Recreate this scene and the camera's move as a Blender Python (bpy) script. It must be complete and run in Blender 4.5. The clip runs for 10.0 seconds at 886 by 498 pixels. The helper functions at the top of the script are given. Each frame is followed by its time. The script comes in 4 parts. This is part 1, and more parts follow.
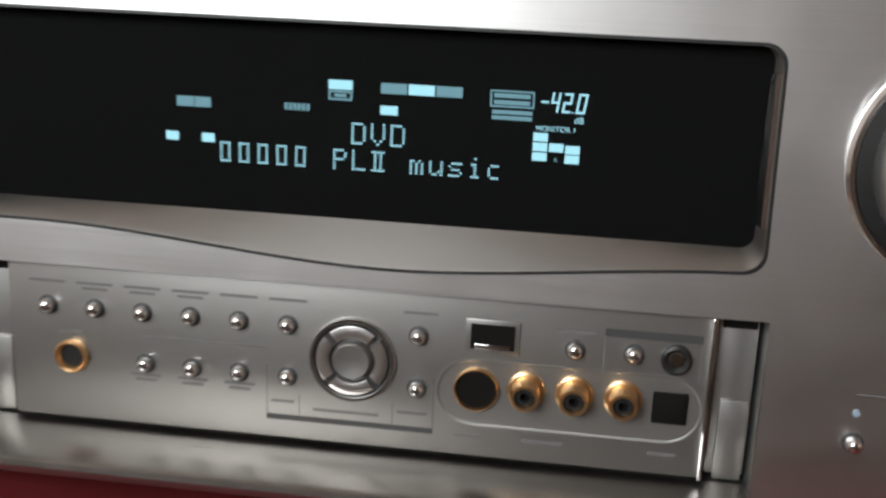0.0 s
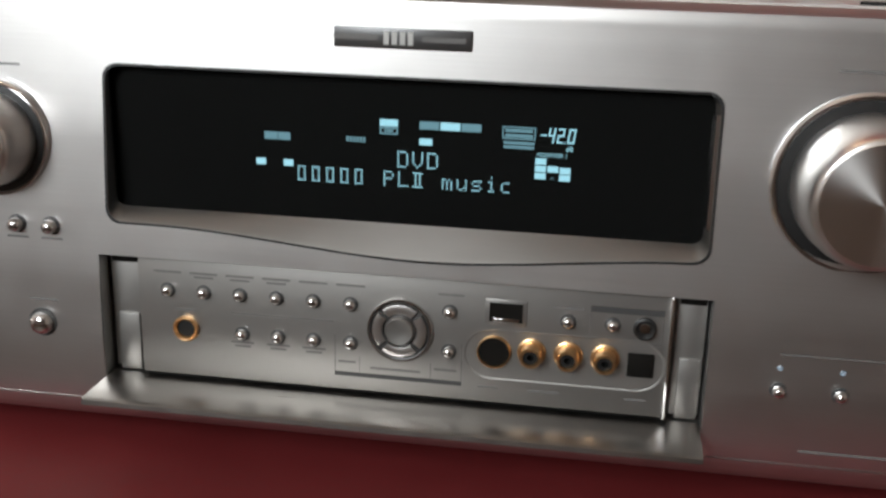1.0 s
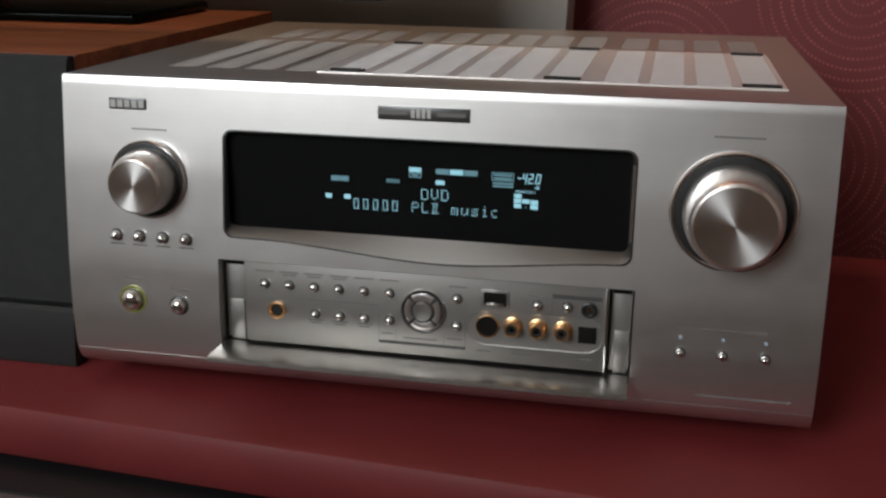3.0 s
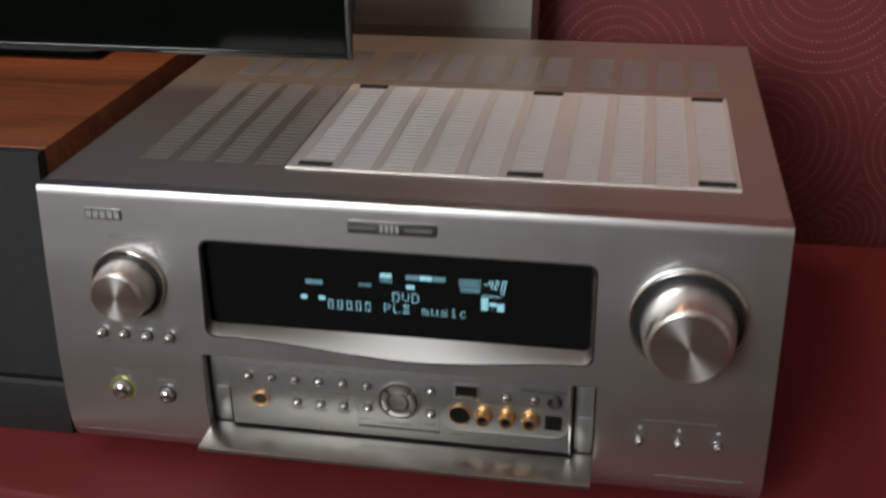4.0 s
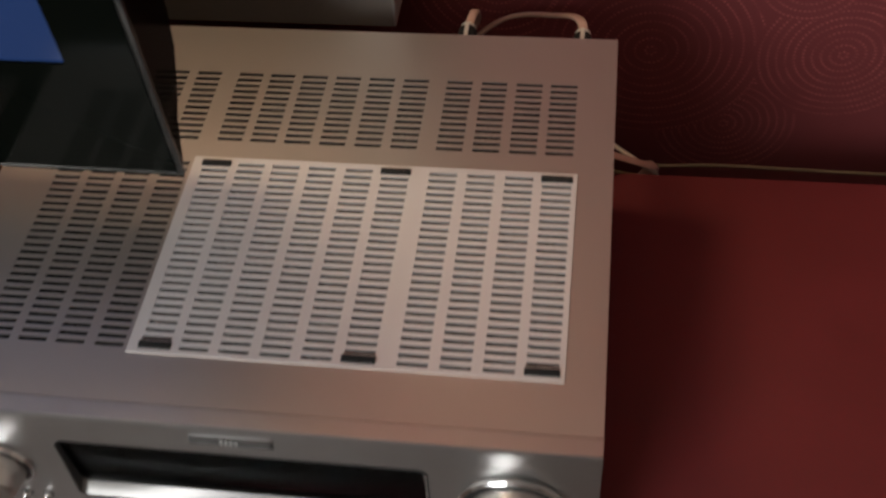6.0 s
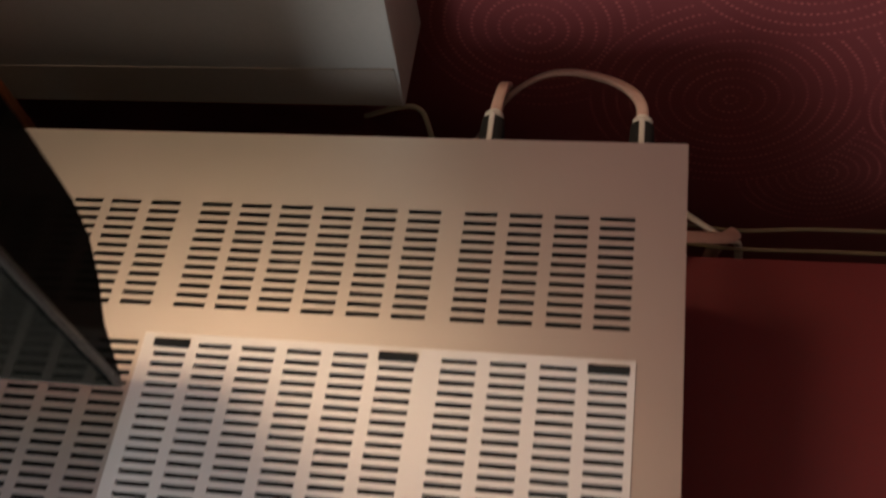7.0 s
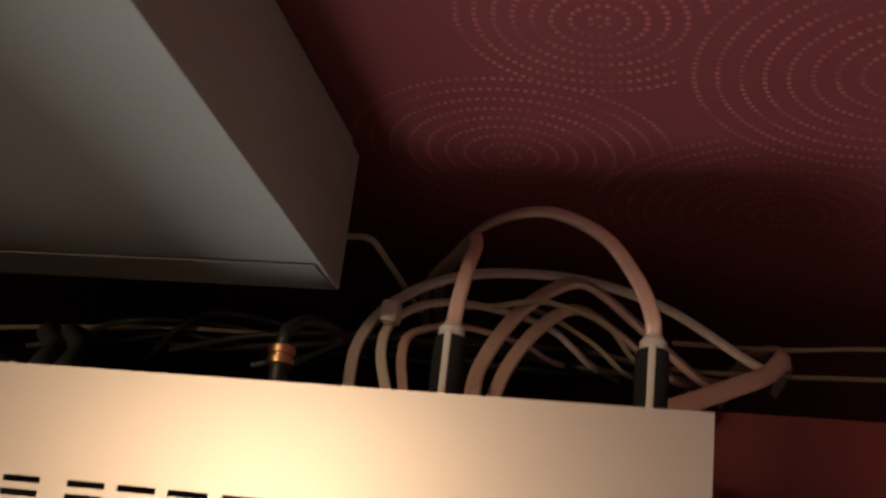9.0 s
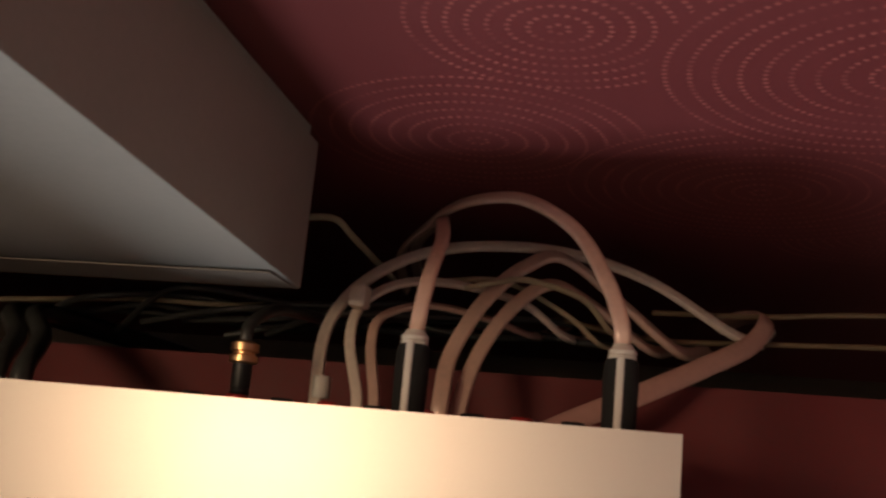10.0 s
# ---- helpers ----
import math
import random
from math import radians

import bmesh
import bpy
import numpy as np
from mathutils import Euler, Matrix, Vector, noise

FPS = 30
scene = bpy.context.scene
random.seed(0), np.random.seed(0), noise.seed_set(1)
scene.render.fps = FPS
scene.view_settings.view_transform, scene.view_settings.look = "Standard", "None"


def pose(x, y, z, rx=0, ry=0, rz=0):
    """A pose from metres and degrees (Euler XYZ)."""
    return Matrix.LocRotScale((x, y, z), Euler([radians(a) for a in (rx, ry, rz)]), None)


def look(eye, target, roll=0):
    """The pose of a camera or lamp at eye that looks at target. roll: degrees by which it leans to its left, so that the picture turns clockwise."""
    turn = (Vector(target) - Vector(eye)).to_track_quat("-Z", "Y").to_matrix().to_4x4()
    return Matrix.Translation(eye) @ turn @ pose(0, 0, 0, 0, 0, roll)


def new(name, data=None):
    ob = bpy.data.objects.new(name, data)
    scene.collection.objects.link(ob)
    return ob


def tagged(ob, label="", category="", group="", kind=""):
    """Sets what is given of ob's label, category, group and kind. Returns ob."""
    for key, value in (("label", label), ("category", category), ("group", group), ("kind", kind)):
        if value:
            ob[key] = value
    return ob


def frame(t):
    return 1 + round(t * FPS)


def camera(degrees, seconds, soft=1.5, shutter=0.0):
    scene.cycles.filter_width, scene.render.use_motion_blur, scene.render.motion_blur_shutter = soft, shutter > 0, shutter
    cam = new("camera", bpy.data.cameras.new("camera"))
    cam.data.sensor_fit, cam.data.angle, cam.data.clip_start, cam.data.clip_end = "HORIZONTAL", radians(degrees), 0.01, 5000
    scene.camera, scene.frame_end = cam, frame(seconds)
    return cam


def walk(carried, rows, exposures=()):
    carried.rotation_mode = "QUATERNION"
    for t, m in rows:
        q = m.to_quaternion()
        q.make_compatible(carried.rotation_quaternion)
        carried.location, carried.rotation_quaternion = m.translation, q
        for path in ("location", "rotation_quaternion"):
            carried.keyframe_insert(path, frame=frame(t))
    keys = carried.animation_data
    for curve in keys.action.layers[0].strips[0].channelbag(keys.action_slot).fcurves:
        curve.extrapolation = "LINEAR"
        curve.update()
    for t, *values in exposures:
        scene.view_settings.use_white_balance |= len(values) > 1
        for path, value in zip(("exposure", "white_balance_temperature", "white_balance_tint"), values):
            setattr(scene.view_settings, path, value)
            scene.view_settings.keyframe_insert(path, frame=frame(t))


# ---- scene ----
cam = camera(44.4, 10.0, soft=2.5, shutter=0.45)

PATH = [
    (0, (0.063, -0.304, 0.163), (-0.174, 1.611, -0.362), 2.5),
    (0.5, (0.067, -0.346, 0.181), (-0.22, 1.544, -0.406), 1.6),
    (1, (0.076, -0.396, 0.203), (-0.211, 1.491, -0.394), 1.5),
    (1.5, (0.093, -0.44, 0.235), (-0.239, 1.425, -0.409), 1.0),
    (2, (0.106, -0.498, 0.246), (-0.263, 1.369, -0.371), 0.7),
    (2.2, (0.112, -0.523, 0.251), (-0.262, 1.347, -0.354), 0.7),
    (3.3, (0.131, -0.577, 0.269), (-0.27, 1.295, -0.31), 0.3),
    (3.5, (0.131, -0.572, 0.285), (-0.267, 1.298, -0.303), -0.3),
    (4, (0.129, -0.542, 0.417), (-0.2, 1.223, -0.465), -1.0),
    (4.5, (0.133, -0.537, 0.625), (-0.116, 1.075, -0.532), -0.3),
    (5, (0.13, -0.529, 0.737), (-0.036, 0.961, -0.587), -1.6),
    (5.2, (0.138, -0.507, 0.733), (-0.015, 0.944, -0.635), -3.1),
    (6.3, (0.206, -0.205, 0.711), (-0.122, 0.962, -0.879), -9.3),
    (6.5, (0.197, -0.156, 0.699), (-0.169, 0.992, -0.898), -12.4),
    (7, (0.196, -0.033, 0.686), (-0.173, 0.979, -0.999), -14.6),
    (7.5, (0.244, 0.081, 0.669), (-0.246, 0.98, -1.049), -19.4),
    (8, (0.229, 0.154, 0.647), (-0.24, 0.989, -1.109), -23.5),
    (8.5, (0.195, 0.198, 0.617), (-0.229, 0.917, -1.201), -27.0),
    (9, (0.204, 0.259, 0.627), (-0.238, 0.91, -1.211), -29.6),
    (9.5, (0.207, 0.305, 0.625), (-0.287, 0.799, -1.25), -39.5),
    (10, (0.216, 0.323, 0.619), (-0.226, 0.756, -1.283), -41.4),
]
EXPOSURES = [(0, 0.42), (0.5, 0.38), (1, 0.22), (2, 0.12), (3.5, -0.1), (4, 0.05), (4.5, 0.0), (6.3, 0.0), (7, -0.15), (7.5, -0.4), (8.5, -0.42), (10, -0.05)]
walk(cam, [(t, look(eye, target, roll)) for t, eye, target, roll in PATH], EXPOSURES)

# ---- light ----
world = bpy.data.worlds.new("world")
scene.world = world
world.use_nodes = True
wn = world.node_tree.nodes
sky = wn.new("ShaderNodeTexSky")
sky.sky_type, sky.sun_disc = "NISHITA", False
sky.sun_elevation, sky.sun_rotation = radians(35), radians(200)
world.node_tree.links.new(sky.outputs[0], wn["Background"].inputs[0])
wn["Background"].inputs[1].default_value = 0.1


def area_lamp(name, eye, target, sx, sy, power, colour):
    data = bpy.data.lights.new(name, "AREA")
    data.shape, data.size, data.size_y, data.energy, data.color = "RECTANGLE", sx, sy, power, colour
    ob = new(name, data)
    ob.matrix_world = look(eye, target)
    return ob


WINDOW_POWER, LAMP_POWER = 46, 18.5
area_lamp("window_light", (-0.92, -2.24, 1.22), (-0.92, 0, 1.22), 1.05, 1.10, WINDOW_POWER, (0.90, 0.95, 0.97))
wall_lamp = bpy.data.lights.new("wall_lamp_bulb", "POINT")
wall_lamp.energy, wall_lamp.shadow_soft_size, wall_lamp.color = LAMP_POWER, 0.15, (1.0, 0.73, 0.46)
new("wall_lamp_bulb", wall_lamp).location = (-0.38, 0.405, 1.26)


# ---- materials ----
def mat(name, colour, rough=0.5, metal=0.0, vary=0.0, scale=60.0, bump=0.0, stretch=(1, 1, 1), rough_vary=0.0, aniso=0.0, emit=None, power=0.0, coat=0.0, radial=""):
    m = bpy.data.materials.new(name)
    m.use_nodes = True
    nt = m.node_tree
    b = nt.nodes["Principled BSDF"]
    b.inputs["Base Color"].default_value = (*colour, 1)
    b.inputs["Roughness"].default_value = rough
    b.inputs["Metallic"].default_value = metal
    b.inputs["Coat Weight"].default_value = coat
    b.inputs["Coat Roughness"].default_value = 0.08
    if aniso:
        b.inputs["Anisotropic"].default_value = aniso
        b.inputs["Anisotropic Rotation"].default_value = 0.25
        if radial:
            tg = nt.nodes.new("ShaderNodeTangent")
            tg.direction_type, tg.axis = "RADIAL", radial
            nt.links.new(tg.outputs[0], b.inputs["Tangent"])
    if emit:
        b.inputs["Emission Color"].default_value = (*emit, 1)
        b.inputs["Emission Strength"].default_value = power
    if vary or bump or rough_vary:
        co = nt.nodes.new("ShaderNodeTexCoord")
        mp = nt.nodes.new("ShaderNodeMapping")
        mp.inputs["Scale"].default_value = stretch
        nt.links.new(co.outputs["Object"], mp.inputs[0])
        fine = nt.nodes.new("ShaderNodeTexNoise")
        fine.inputs["Scale"].default_value, fine.inputs["Detail"].default_value = scale, 5
        wide = nt.nodes.new("ShaderNodeTexNoise")
        wide.inputs["Scale"].default_value, wide.inputs["Detail"].default_value = scale * 0.07, 3
        nt.links.new(mp.outputs[0], fine.inputs[0])
        nt.links.new(co.outputs["Object"], wide.inputs[0])
        mix = nt.nodes.new("ShaderNodeMath")
        mix.operation = "ADD"
        nt.links.new(fine.outputs[0], mix.inputs[0])
        nt.links.new(wide.outputs[0], mix.inputs[1])
        if vary:
            ramp = nt.nodes.new("ShaderNodeMapRange")
            ramp.inputs[1].default_value, ramp.inputs[2].default_value = 0.6, 1.4
            ramp.inputs[3].default_value, ramp.inputs[4].default_value = 1 - vary, 1 + vary
            nt.links.new(mix.outputs[0], ramp.inputs[0])
            mul = nt.nodes.new("ShaderNodeVectorMath")
            mul.operation = "SCALE"
            mul.inputs[0].default_value = colour
            nt.links.new(ramp.outputs[0], mul.inputs["Scale"])
            nt.links.new(mul.outputs[0], b.inputs["Base Color"])
        if rough_vary:
            rr = nt.nodes.new("ShaderNodeMapRange")
            rr.inputs[1].default_value, rr.inputs[2].default_value = 0.6, 1.4
            rr.inputs[3].default_value, rr.inputs[4].default_value = max(0.02, rough - rough_vary), rough + rough_vary
            nt.links.new(mix.outputs[0], rr.inputs[0])
            nt.links.new(rr.outputs[0], b.inputs["Roughness"])
        if bump:
            bp = nt.nodes.new("ShaderNodeBump")
            bp.inputs["Strength"].default_value, bp.inputs["Distance"].default_value = bump, 0.0006
            nt.links.new(fine.outputs[0], bp.inputs["Height"])
            nt.links.new(bp.outputs[0], b.inputs["Normal"])
    return m


BRUSHED = mat("brushed_aluminium", (0.64, 0.625, 0.61), 0.36, 1.0, 0.03, 1100, 0.06, (0.015, 1, 1), 0.02)
COVER = mat("champagne_sheet_metal", (0.60, 0.545, 0.50), 0.38, 0.88, 0.012, 700, 0.04, (1, 1, 1), 0.008)
PLATE = mat("pale_vent_plate", (0.80, 0.78, 0.77), 0.42, 0.5, 0.012, 700, 0.03, (1, 1, 1), 0.008)
SUBPANEL = mat("silver_panel_paint", (0.34, 0.33, 0.315), 0.42, 0.85, 0.02, 500, 0.03, (1, 1, 1), 0.02)
FLAP = mat("satin_steel", (0.36, 0.34, 0.32), 0.30, 1.0, 0.04, 1100, 0.04, (0.015, 1, 1), 0.03)
POLISHED = mat("polished_aluminium", (0.78, 0.78, 0.78), 0.16, 1.0, 0.03, 300, 0.0, (1, 1, 1), 0.04)
# Panel silver darkened: the sloping lip's dark reflections are put into the colour.
SURROUND = mat("darkened_brushed_surround", (0.22, 0.21, 0.20), 0.38, 1.0, 0.04, 900, 0.04, (0.02, 1, 1), 0.03)
# Shade inside the casing, put into a dark colour.
VENT_SHADE = mat("casing_inside_shade", (0.032, 0.030, 0.027), 0.7, 0, 0.45, 60)
KNOB = mat("spun_aluminium", (0.92, 0.90, 0.88), 0.30, 1.0, 0.0, aniso=0.85, radial="Y")
KNOB_SIDE = mat("knob_side_aluminium", (0.80, 0.78, 0.76), 0.30, 1.0, 0.03, 900, 0.02, (1, 0.03, 1))
CHROME = mat("chrome", (0.82, 0.82, 0.82), 0.1, 1.0)
GOLD = mat("gold_plating", (0.90, 0.58, 0.30), 0.30, 1.0, 0.06, 300)
BLACK = mat("black_plastic", (0.012, 0.012, 0.012), 0.45, 0, 0.2, 300, 0.05)
RUBBER = mat("black_rubber", (0.013, 0.013, 0.013), 0.9, 0, 0.2, 400, 0.1)
CLOTH = mat("black_grille_cloth", (0.014, 0.015, 0.016), 0.85, 0, 0.35, 1500, 0.4)
PLINTH = mat("dark_grey_plastic", (0.014, 0.015, 0.015), 0.6, 0, 0.15, 400, 0.08)
GLOSS = mat("gloss_black_bezel", (0.003, 0.004, 0.003), 0.10)
GLOSS.node_tree.nodes["Principled BSDF"].inputs["Specular IOR Level"].default_value = 0.05
CLEAR = mat("clear_acrylic_edge", (0.012, 0.013, 0.013), 0.14, 0.0)
SCREEN = mat("blue_screen", (0.004, 0.006, 0.02), 0.15, 0, emit=(0.05, 0.13, 0.42), power=0.22)
RED_TOP = mat("red_lacquered_board", (0.135, 0.010, 0.011), 0.66, 0, 0.14, 300, 0.05, (1, 1, 1), 0.08)
TRIM = mat("grey_trim", (0.22, 0.22, 0.21), 0.3, 0.5)
WOOD_DARK = mat("dark_cabinet", (0.012, 0.011, 0.011), 0.3, 0, 0.2, 200)
BOX_PAINT = mat("pale_grey_enamel", (0.42, 0.395, 0.36), 0.55, 0, 0.05, 300, 0.04)
BOX_BAND = mat("grey_brown_band", (0.24, 0.20, 0.17), 0.6, 0, 0.06, 300, 0.04)
INK = mat("grey_print", (0.17, 0.165, 0.16), 0.6, 0.0)
DARK_GREY = mat("dark_grey_print_and_gaps", (0.075, 0.075, 0.075), 0.5, 0.2)
BADGE = mat("dark_metal_badge", (0.15, 0.15, 0.15), 0.35, 0.8)
BADGE_MARK = mat("badge_silver_mark", (0.75, 0.75, 0.73), 0.35, 0.6)
VFD = mat("display_segments", (0.02, 0.03, 0.03), 0.4, emit=(0.50, 0.90, 1.0), power=1.0)
VFD_DIM = mat("display_segments_dim", (0.02, 0.03, 0.03), 0.4, emit=(0.42, 0.78, 0.88), power=0.42)
VFD_BACK = mat("display_back", (0.011, 0.010, 0.009), 0.7)
VFD_BACK.node_tree.nodes["Principled BSDF"].inputs["Specular IOR Level"].default_value = 0.05
LED_GREEN = mat("power_ring_lens", (0.30, 0.31, 0.10), 0.25, 0.5, emit=(0.5, 0.55, 0.1), power=0.05)
LED_BLUE = mat("indicator_lens", (0.35, 0.45, 0.55), 0.2)
REAR = mat("rear_steel", (0.10, 0.10, 0.10), 0.5, 0.5)
RED_CAP = mat("red_terminal_cap", (0.35, 0.015, 0.012), 0.35)
JACKET = mat("clear_pink_cable_jacket", (0.68, 0.46, 0.37), 0.30, 0.1, 0.12, 250, 0.0, coat=0.4)
JACKET_PALE = mat("clear_cable_jacket", (0.86, 0.73, 0.62), 0.30, 0.1, 0.12, 250, 0.0, coat=0.4)
FLAT_PINK = mat("pink_ribbon_jacket", (0.60, 0.35, 0.29), 0.4, 0, 0.08, 250)
CABLE_BLACK = mat("black_cable", (0.045, 0.046, 0.044), 0.32, 0, 0.15, 200)
CABLE_CREAM = mat("cream_cable", (0.48, 0.40, 0.26), 0.45, 0, 0.08, 200)
CABLE_TAN = mat("tan_cable", (0.20, 0.14, 0.08), 0.5, 0, 0.1, 200)
WHITE_TAG = mat("white_sleeve", (0.72, 0.68, 0.62), 0.45)
PLASTER = mat("white_ceiling_paint", (0.75, 0.73, 0.70), 0.8, 0, 0.04, 60, 0.1)
FLOOR_MAT = mat("brown_floor", (0.07, 0.045, 0.03), 0.5, 0, 0.2, 40, 0.1, (1, 8, 1))
BEIGE_WALL = mat("plain_beige_wall", (0.70, 0.64, 0.58), 0.7, 0, 0.1, 80, 0.1)
BROWN_WALL = mat("plain_brown_wall", (0.25, 0.22, 0.20), 0.7, 0, 0.1, 80, 0.1)


def wood_material():
    m = bpy.data.materials.new("cherry_veneer")
    m.use_nodes = True
    nt = m.node_tree
    b = nt.nodes["Principled BSDF"]
    co = nt.nodes.new("ShaderNodeTexCoord")
    mp = nt.nodes.new("ShaderNodeMapping")
    mp.inputs["Scale"].default_value = (2, 26, 26)
    nz = nt.nodes.new("ShaderNodeTexNoise")
    nz.inputs["Scale"].default_value, nz.inputs["Detail"].default_value, nz.inputs["Distortion"].default_value = 3, 8, 1.2
    rp = nt.nodes.new("ShaderNodeValToRGB")
    rp.color_ramp.elements[0].position, rp.color_ramp.elements[0].color = 0.3, (0.14, 0.038, 0.014, 1)
    rp.color_ramp.elements[1].position, rp.color_ramp.elements[1].color = 0.75, (0.33, 0.10, 0.035, 1)
    nt.links.new(co.outputs["Object"], mp.inputs[0])
    nt.links.new(mp.outputs[0], nz.inputs[0])
    nt.links.new(nz.outputs[0], rp.inputs[0])
    nt.links.new(rp.outputs[0], b.inputs["Base Color"])
    b.inputs["Roughness"].default_value = 0.5
    return m


CHERRY = wood_material()


def glass_material():
    m = bpy.data.materials.new("display_glass")
    m.use_nodes = True
    nt = m.node_tree
    nt.nodes.remove(nt.nodes["Principled BSDF"])
    out = nt.nodes["Material Output"]
    tr, gl, fr, mx = (nt.nodes.new("ShaderNode" + k) for k in ("BsdfTransparent", "BsdfGlossy", "Fresnel", "MixShader"))
    tr.inputs[0].default_value = (0.80, 0.84, 0.86, 1)
    gl.inputs["Roughness"].default_value = 0.06
    fr.inputs[0].default_value = 1.16
    nt.links.new(fr.outputs[0], mx.inputs[0])
    nt.links.new(tr.outputs[0], mx.inputs[1])
    nt.links.new(gl.outputs[0], mx.inputs[2])
    nt.links.new(mx.outputs[0], out.inputs[0])
    return m


GLASS = glass_material()

# ring centres of the wallpaper print, x and z along the wall
RINGS = [(0.296, 0.203), (0.382, 0.1255), (0.424, 0.042), (0.252, 0.040), (0.111, 0.114), (0.165, 0.245), (0.520, 0.150),
         (0.440, 0.260), (0.330, -0.050), (0.560, 0.010), (0.120, 0.350), (0.260, 0.370), (0.390, 0.390), (0.600, 0.290)]
RING_SIZE = [0.100, 0.046, 0.080, 0.105, 0.085, 0.060, 0.075, 0.070, 0.070, 0.090, 0.075, 0.090, 0.080, 0.090]


def wallpaper_material():
    """Deep red paper with rings of small printed dots round many centres."""
    m = bpy.data.materials.new("red_dotted_ring_wallpaper")
    m.use_nodes = True
    nt = m.node_tree
    b = nt.nodes["Principled BSDF"]
    geo = nt.nodes.new("ShaderNodeNewGeometry")
    sep = nt.nodes.new("ShaderNodeSeparateXYZ")
    nt.links.new(geo.outputs["Position"], sep.inputs[0])

    def calc(op, a, c=None):
        n = nt.nodes.new("ShaderNodeMath")
        n.operation = op
        for k, v in enumerate((a, c)):
            if v is None:
                continue
            if isinstance(v, (int, float)):
                n.inputs[k].default_value = v
            else:
                nt.links.new(v, n.inputs[k])
        return n.outputs[0]

    X, Z = sep.outputs[0], sep.outputs[2]
    total = None
    free = None
    for (cx, cz), size in zip(RINGS, RING_SIZE):
        dx, dz = calc("SUBTRACT", X, cx), calc("SUBTRACT", Z, cz)
        r = calc("SQRT", calc("ADD", calc("MULTIPLY", dx, dx), calc("MULTIPLY", dz, dz)))
        pitch = 0.0098 if size > 0.08 else 0.0078
        k = calc("FLOOR", calc("DIVIDE", r, pitch))
        mid = calc("MULTIPLY", calc("ADD", k, 0.5), pitch)
        count = calc("ROUND", calc("MULTIPLY", mid, 2 * math.pi / 0.0042))
        turn = calc("FRACT", calc("MULTIPLY", calc("DIVIDE", calc("ARCTAN2", dz, dx), 2 * math.pi), count))
        side = calc("MULTIPLY", calc("SUBTRACT", turn, 0.5), 0.0042)
        out = calc("SUBTRACT", r, mid)
        dist = calc("SQRT", calc("ADD", calc("MULTIPLY", side, side), calc("MULTIPLY", out, out)))
        dot = calc("LESS_THAN", dist, 0.00115)
        inside = calc("LESS_THAN", r, size)
        hit = calc("MULTIPLY", dot, inside)
        if total is None:
            total, free = hit, calc("SUBTRACT", 1.0, inside)
        else:
            total = calc("ADD", total, calc("MULTIPLY", hit, free))
            free = calc("MULTIPLY", free, calc("SUBTRACT", 1.0, inside))
    nz = nt.nodes.new("ShaderNodeTexNoise")
    nz.inputs["Scale"].default_value, nz.inputs["Detail"].default_value = 45, 6
    nt.links.new(geo.outputs["Position"], nz.inputs[0])
    mask = calc("MULTIPLY", total, calc("MINIMUM", calc("MAXIMUM", calc("MULTIPLY", calc("SUBTRACT", nz.outputs[0], 0.28), 3.4), 0.15), 1.0))
    mx = nt.nodes.new("ShaderNodeMix")
    mx.data_type = "RGBA"
    nt.links.new(mask, mx.inputs[0])
    mx.inputs[6].default_value = (0.180, 0.032, 0.034, 1)
    mx.inputs[7].default_value = (0.38, 0.100, 0.086, 1)
    nt.links.new(mx.outputs[2], b.inputs["Base Color"])
    b.inputs["Roughness"].default_value = 0.62
    weave = nt.nodes.new("ShaderNodeTexNoise")
    weave.inputs["Scale"].default_value = 700
    nt.links.new(geo.outputs["Position"], weave.inputs[0])
    height = calc("ADD", calc("MULTIPLY", weave.outputs[0], 0.3), total)
    bp = nt.nodes.new("ShaderNodeBump")
    bp.inputs["Strength"].default_value, bp.inputs["Distance"].default_value = 0.35, 0.0004
    nt.links.new(height, bp.inputs["Height"])
    nt.links.new(bp.outputs[0], b.inputs["Normal"])
    return m


WALLPAPER = wallpaper_material()


# ---- mesh helpers ----
def finish(bm, name, material, parent=None, label="", smooth=40):
    bmesh.ops.recalc_face_normals(bm, faces=bm.faces)
    me = bpy.data.meshes.new(name)
    bm.to_mesh(me)
    bm.free()
    me.materials.append(material)
    if smooth:
        me.shade_smooth()
        me.set_sharp_from_angle(angle=radians(smooth))
    ob = new(name, me)
    if parent:
        ob.parent = parent
    if label:
        ob["label"] = label
    return ob


def part(name, bm, material, parent, label="", smooth=40):
    return finish(bm, name, material, parent, label, smooth)


def thing(name, at=(0, 0, 0), label="", category="", group="", kind=""):
    ob = new(name)
    ob.empty_display_size = 0.02
    ob.location = at
    return tagged(ob, label, category, group, kind)


def box(x0, x1, y0, y1, z0, z1, bevel=0.0, seg=2, bm=None):
    own = bmesh.new()
    bmesh.ops.create_cube(own, size=1)
    for v in own.verts:
        v.co = Vector(((x0 + x1) / 2 + v.co.x * (x1 - x0), (y0 + y1) / 2 + v.co.y * (y1 - y0), (z0 + z1) / 2 + v.co.z * (z1 - z0)))
    if bevel:
        bmesh.ops.bevel(own, geom=own.edges[:], offset=bevel, segments=seg, affect="EDGES", profile=0.5)
    if bm is None:
        return own
    return join(bm, own)


def join(bm, other):
    me = bpy.data.meshes.new("joined")
    other.to_mesh(me)
    other.free()
    bm.from_mesh(me)
    bpy.data.meshes.remove(me)
    return bm


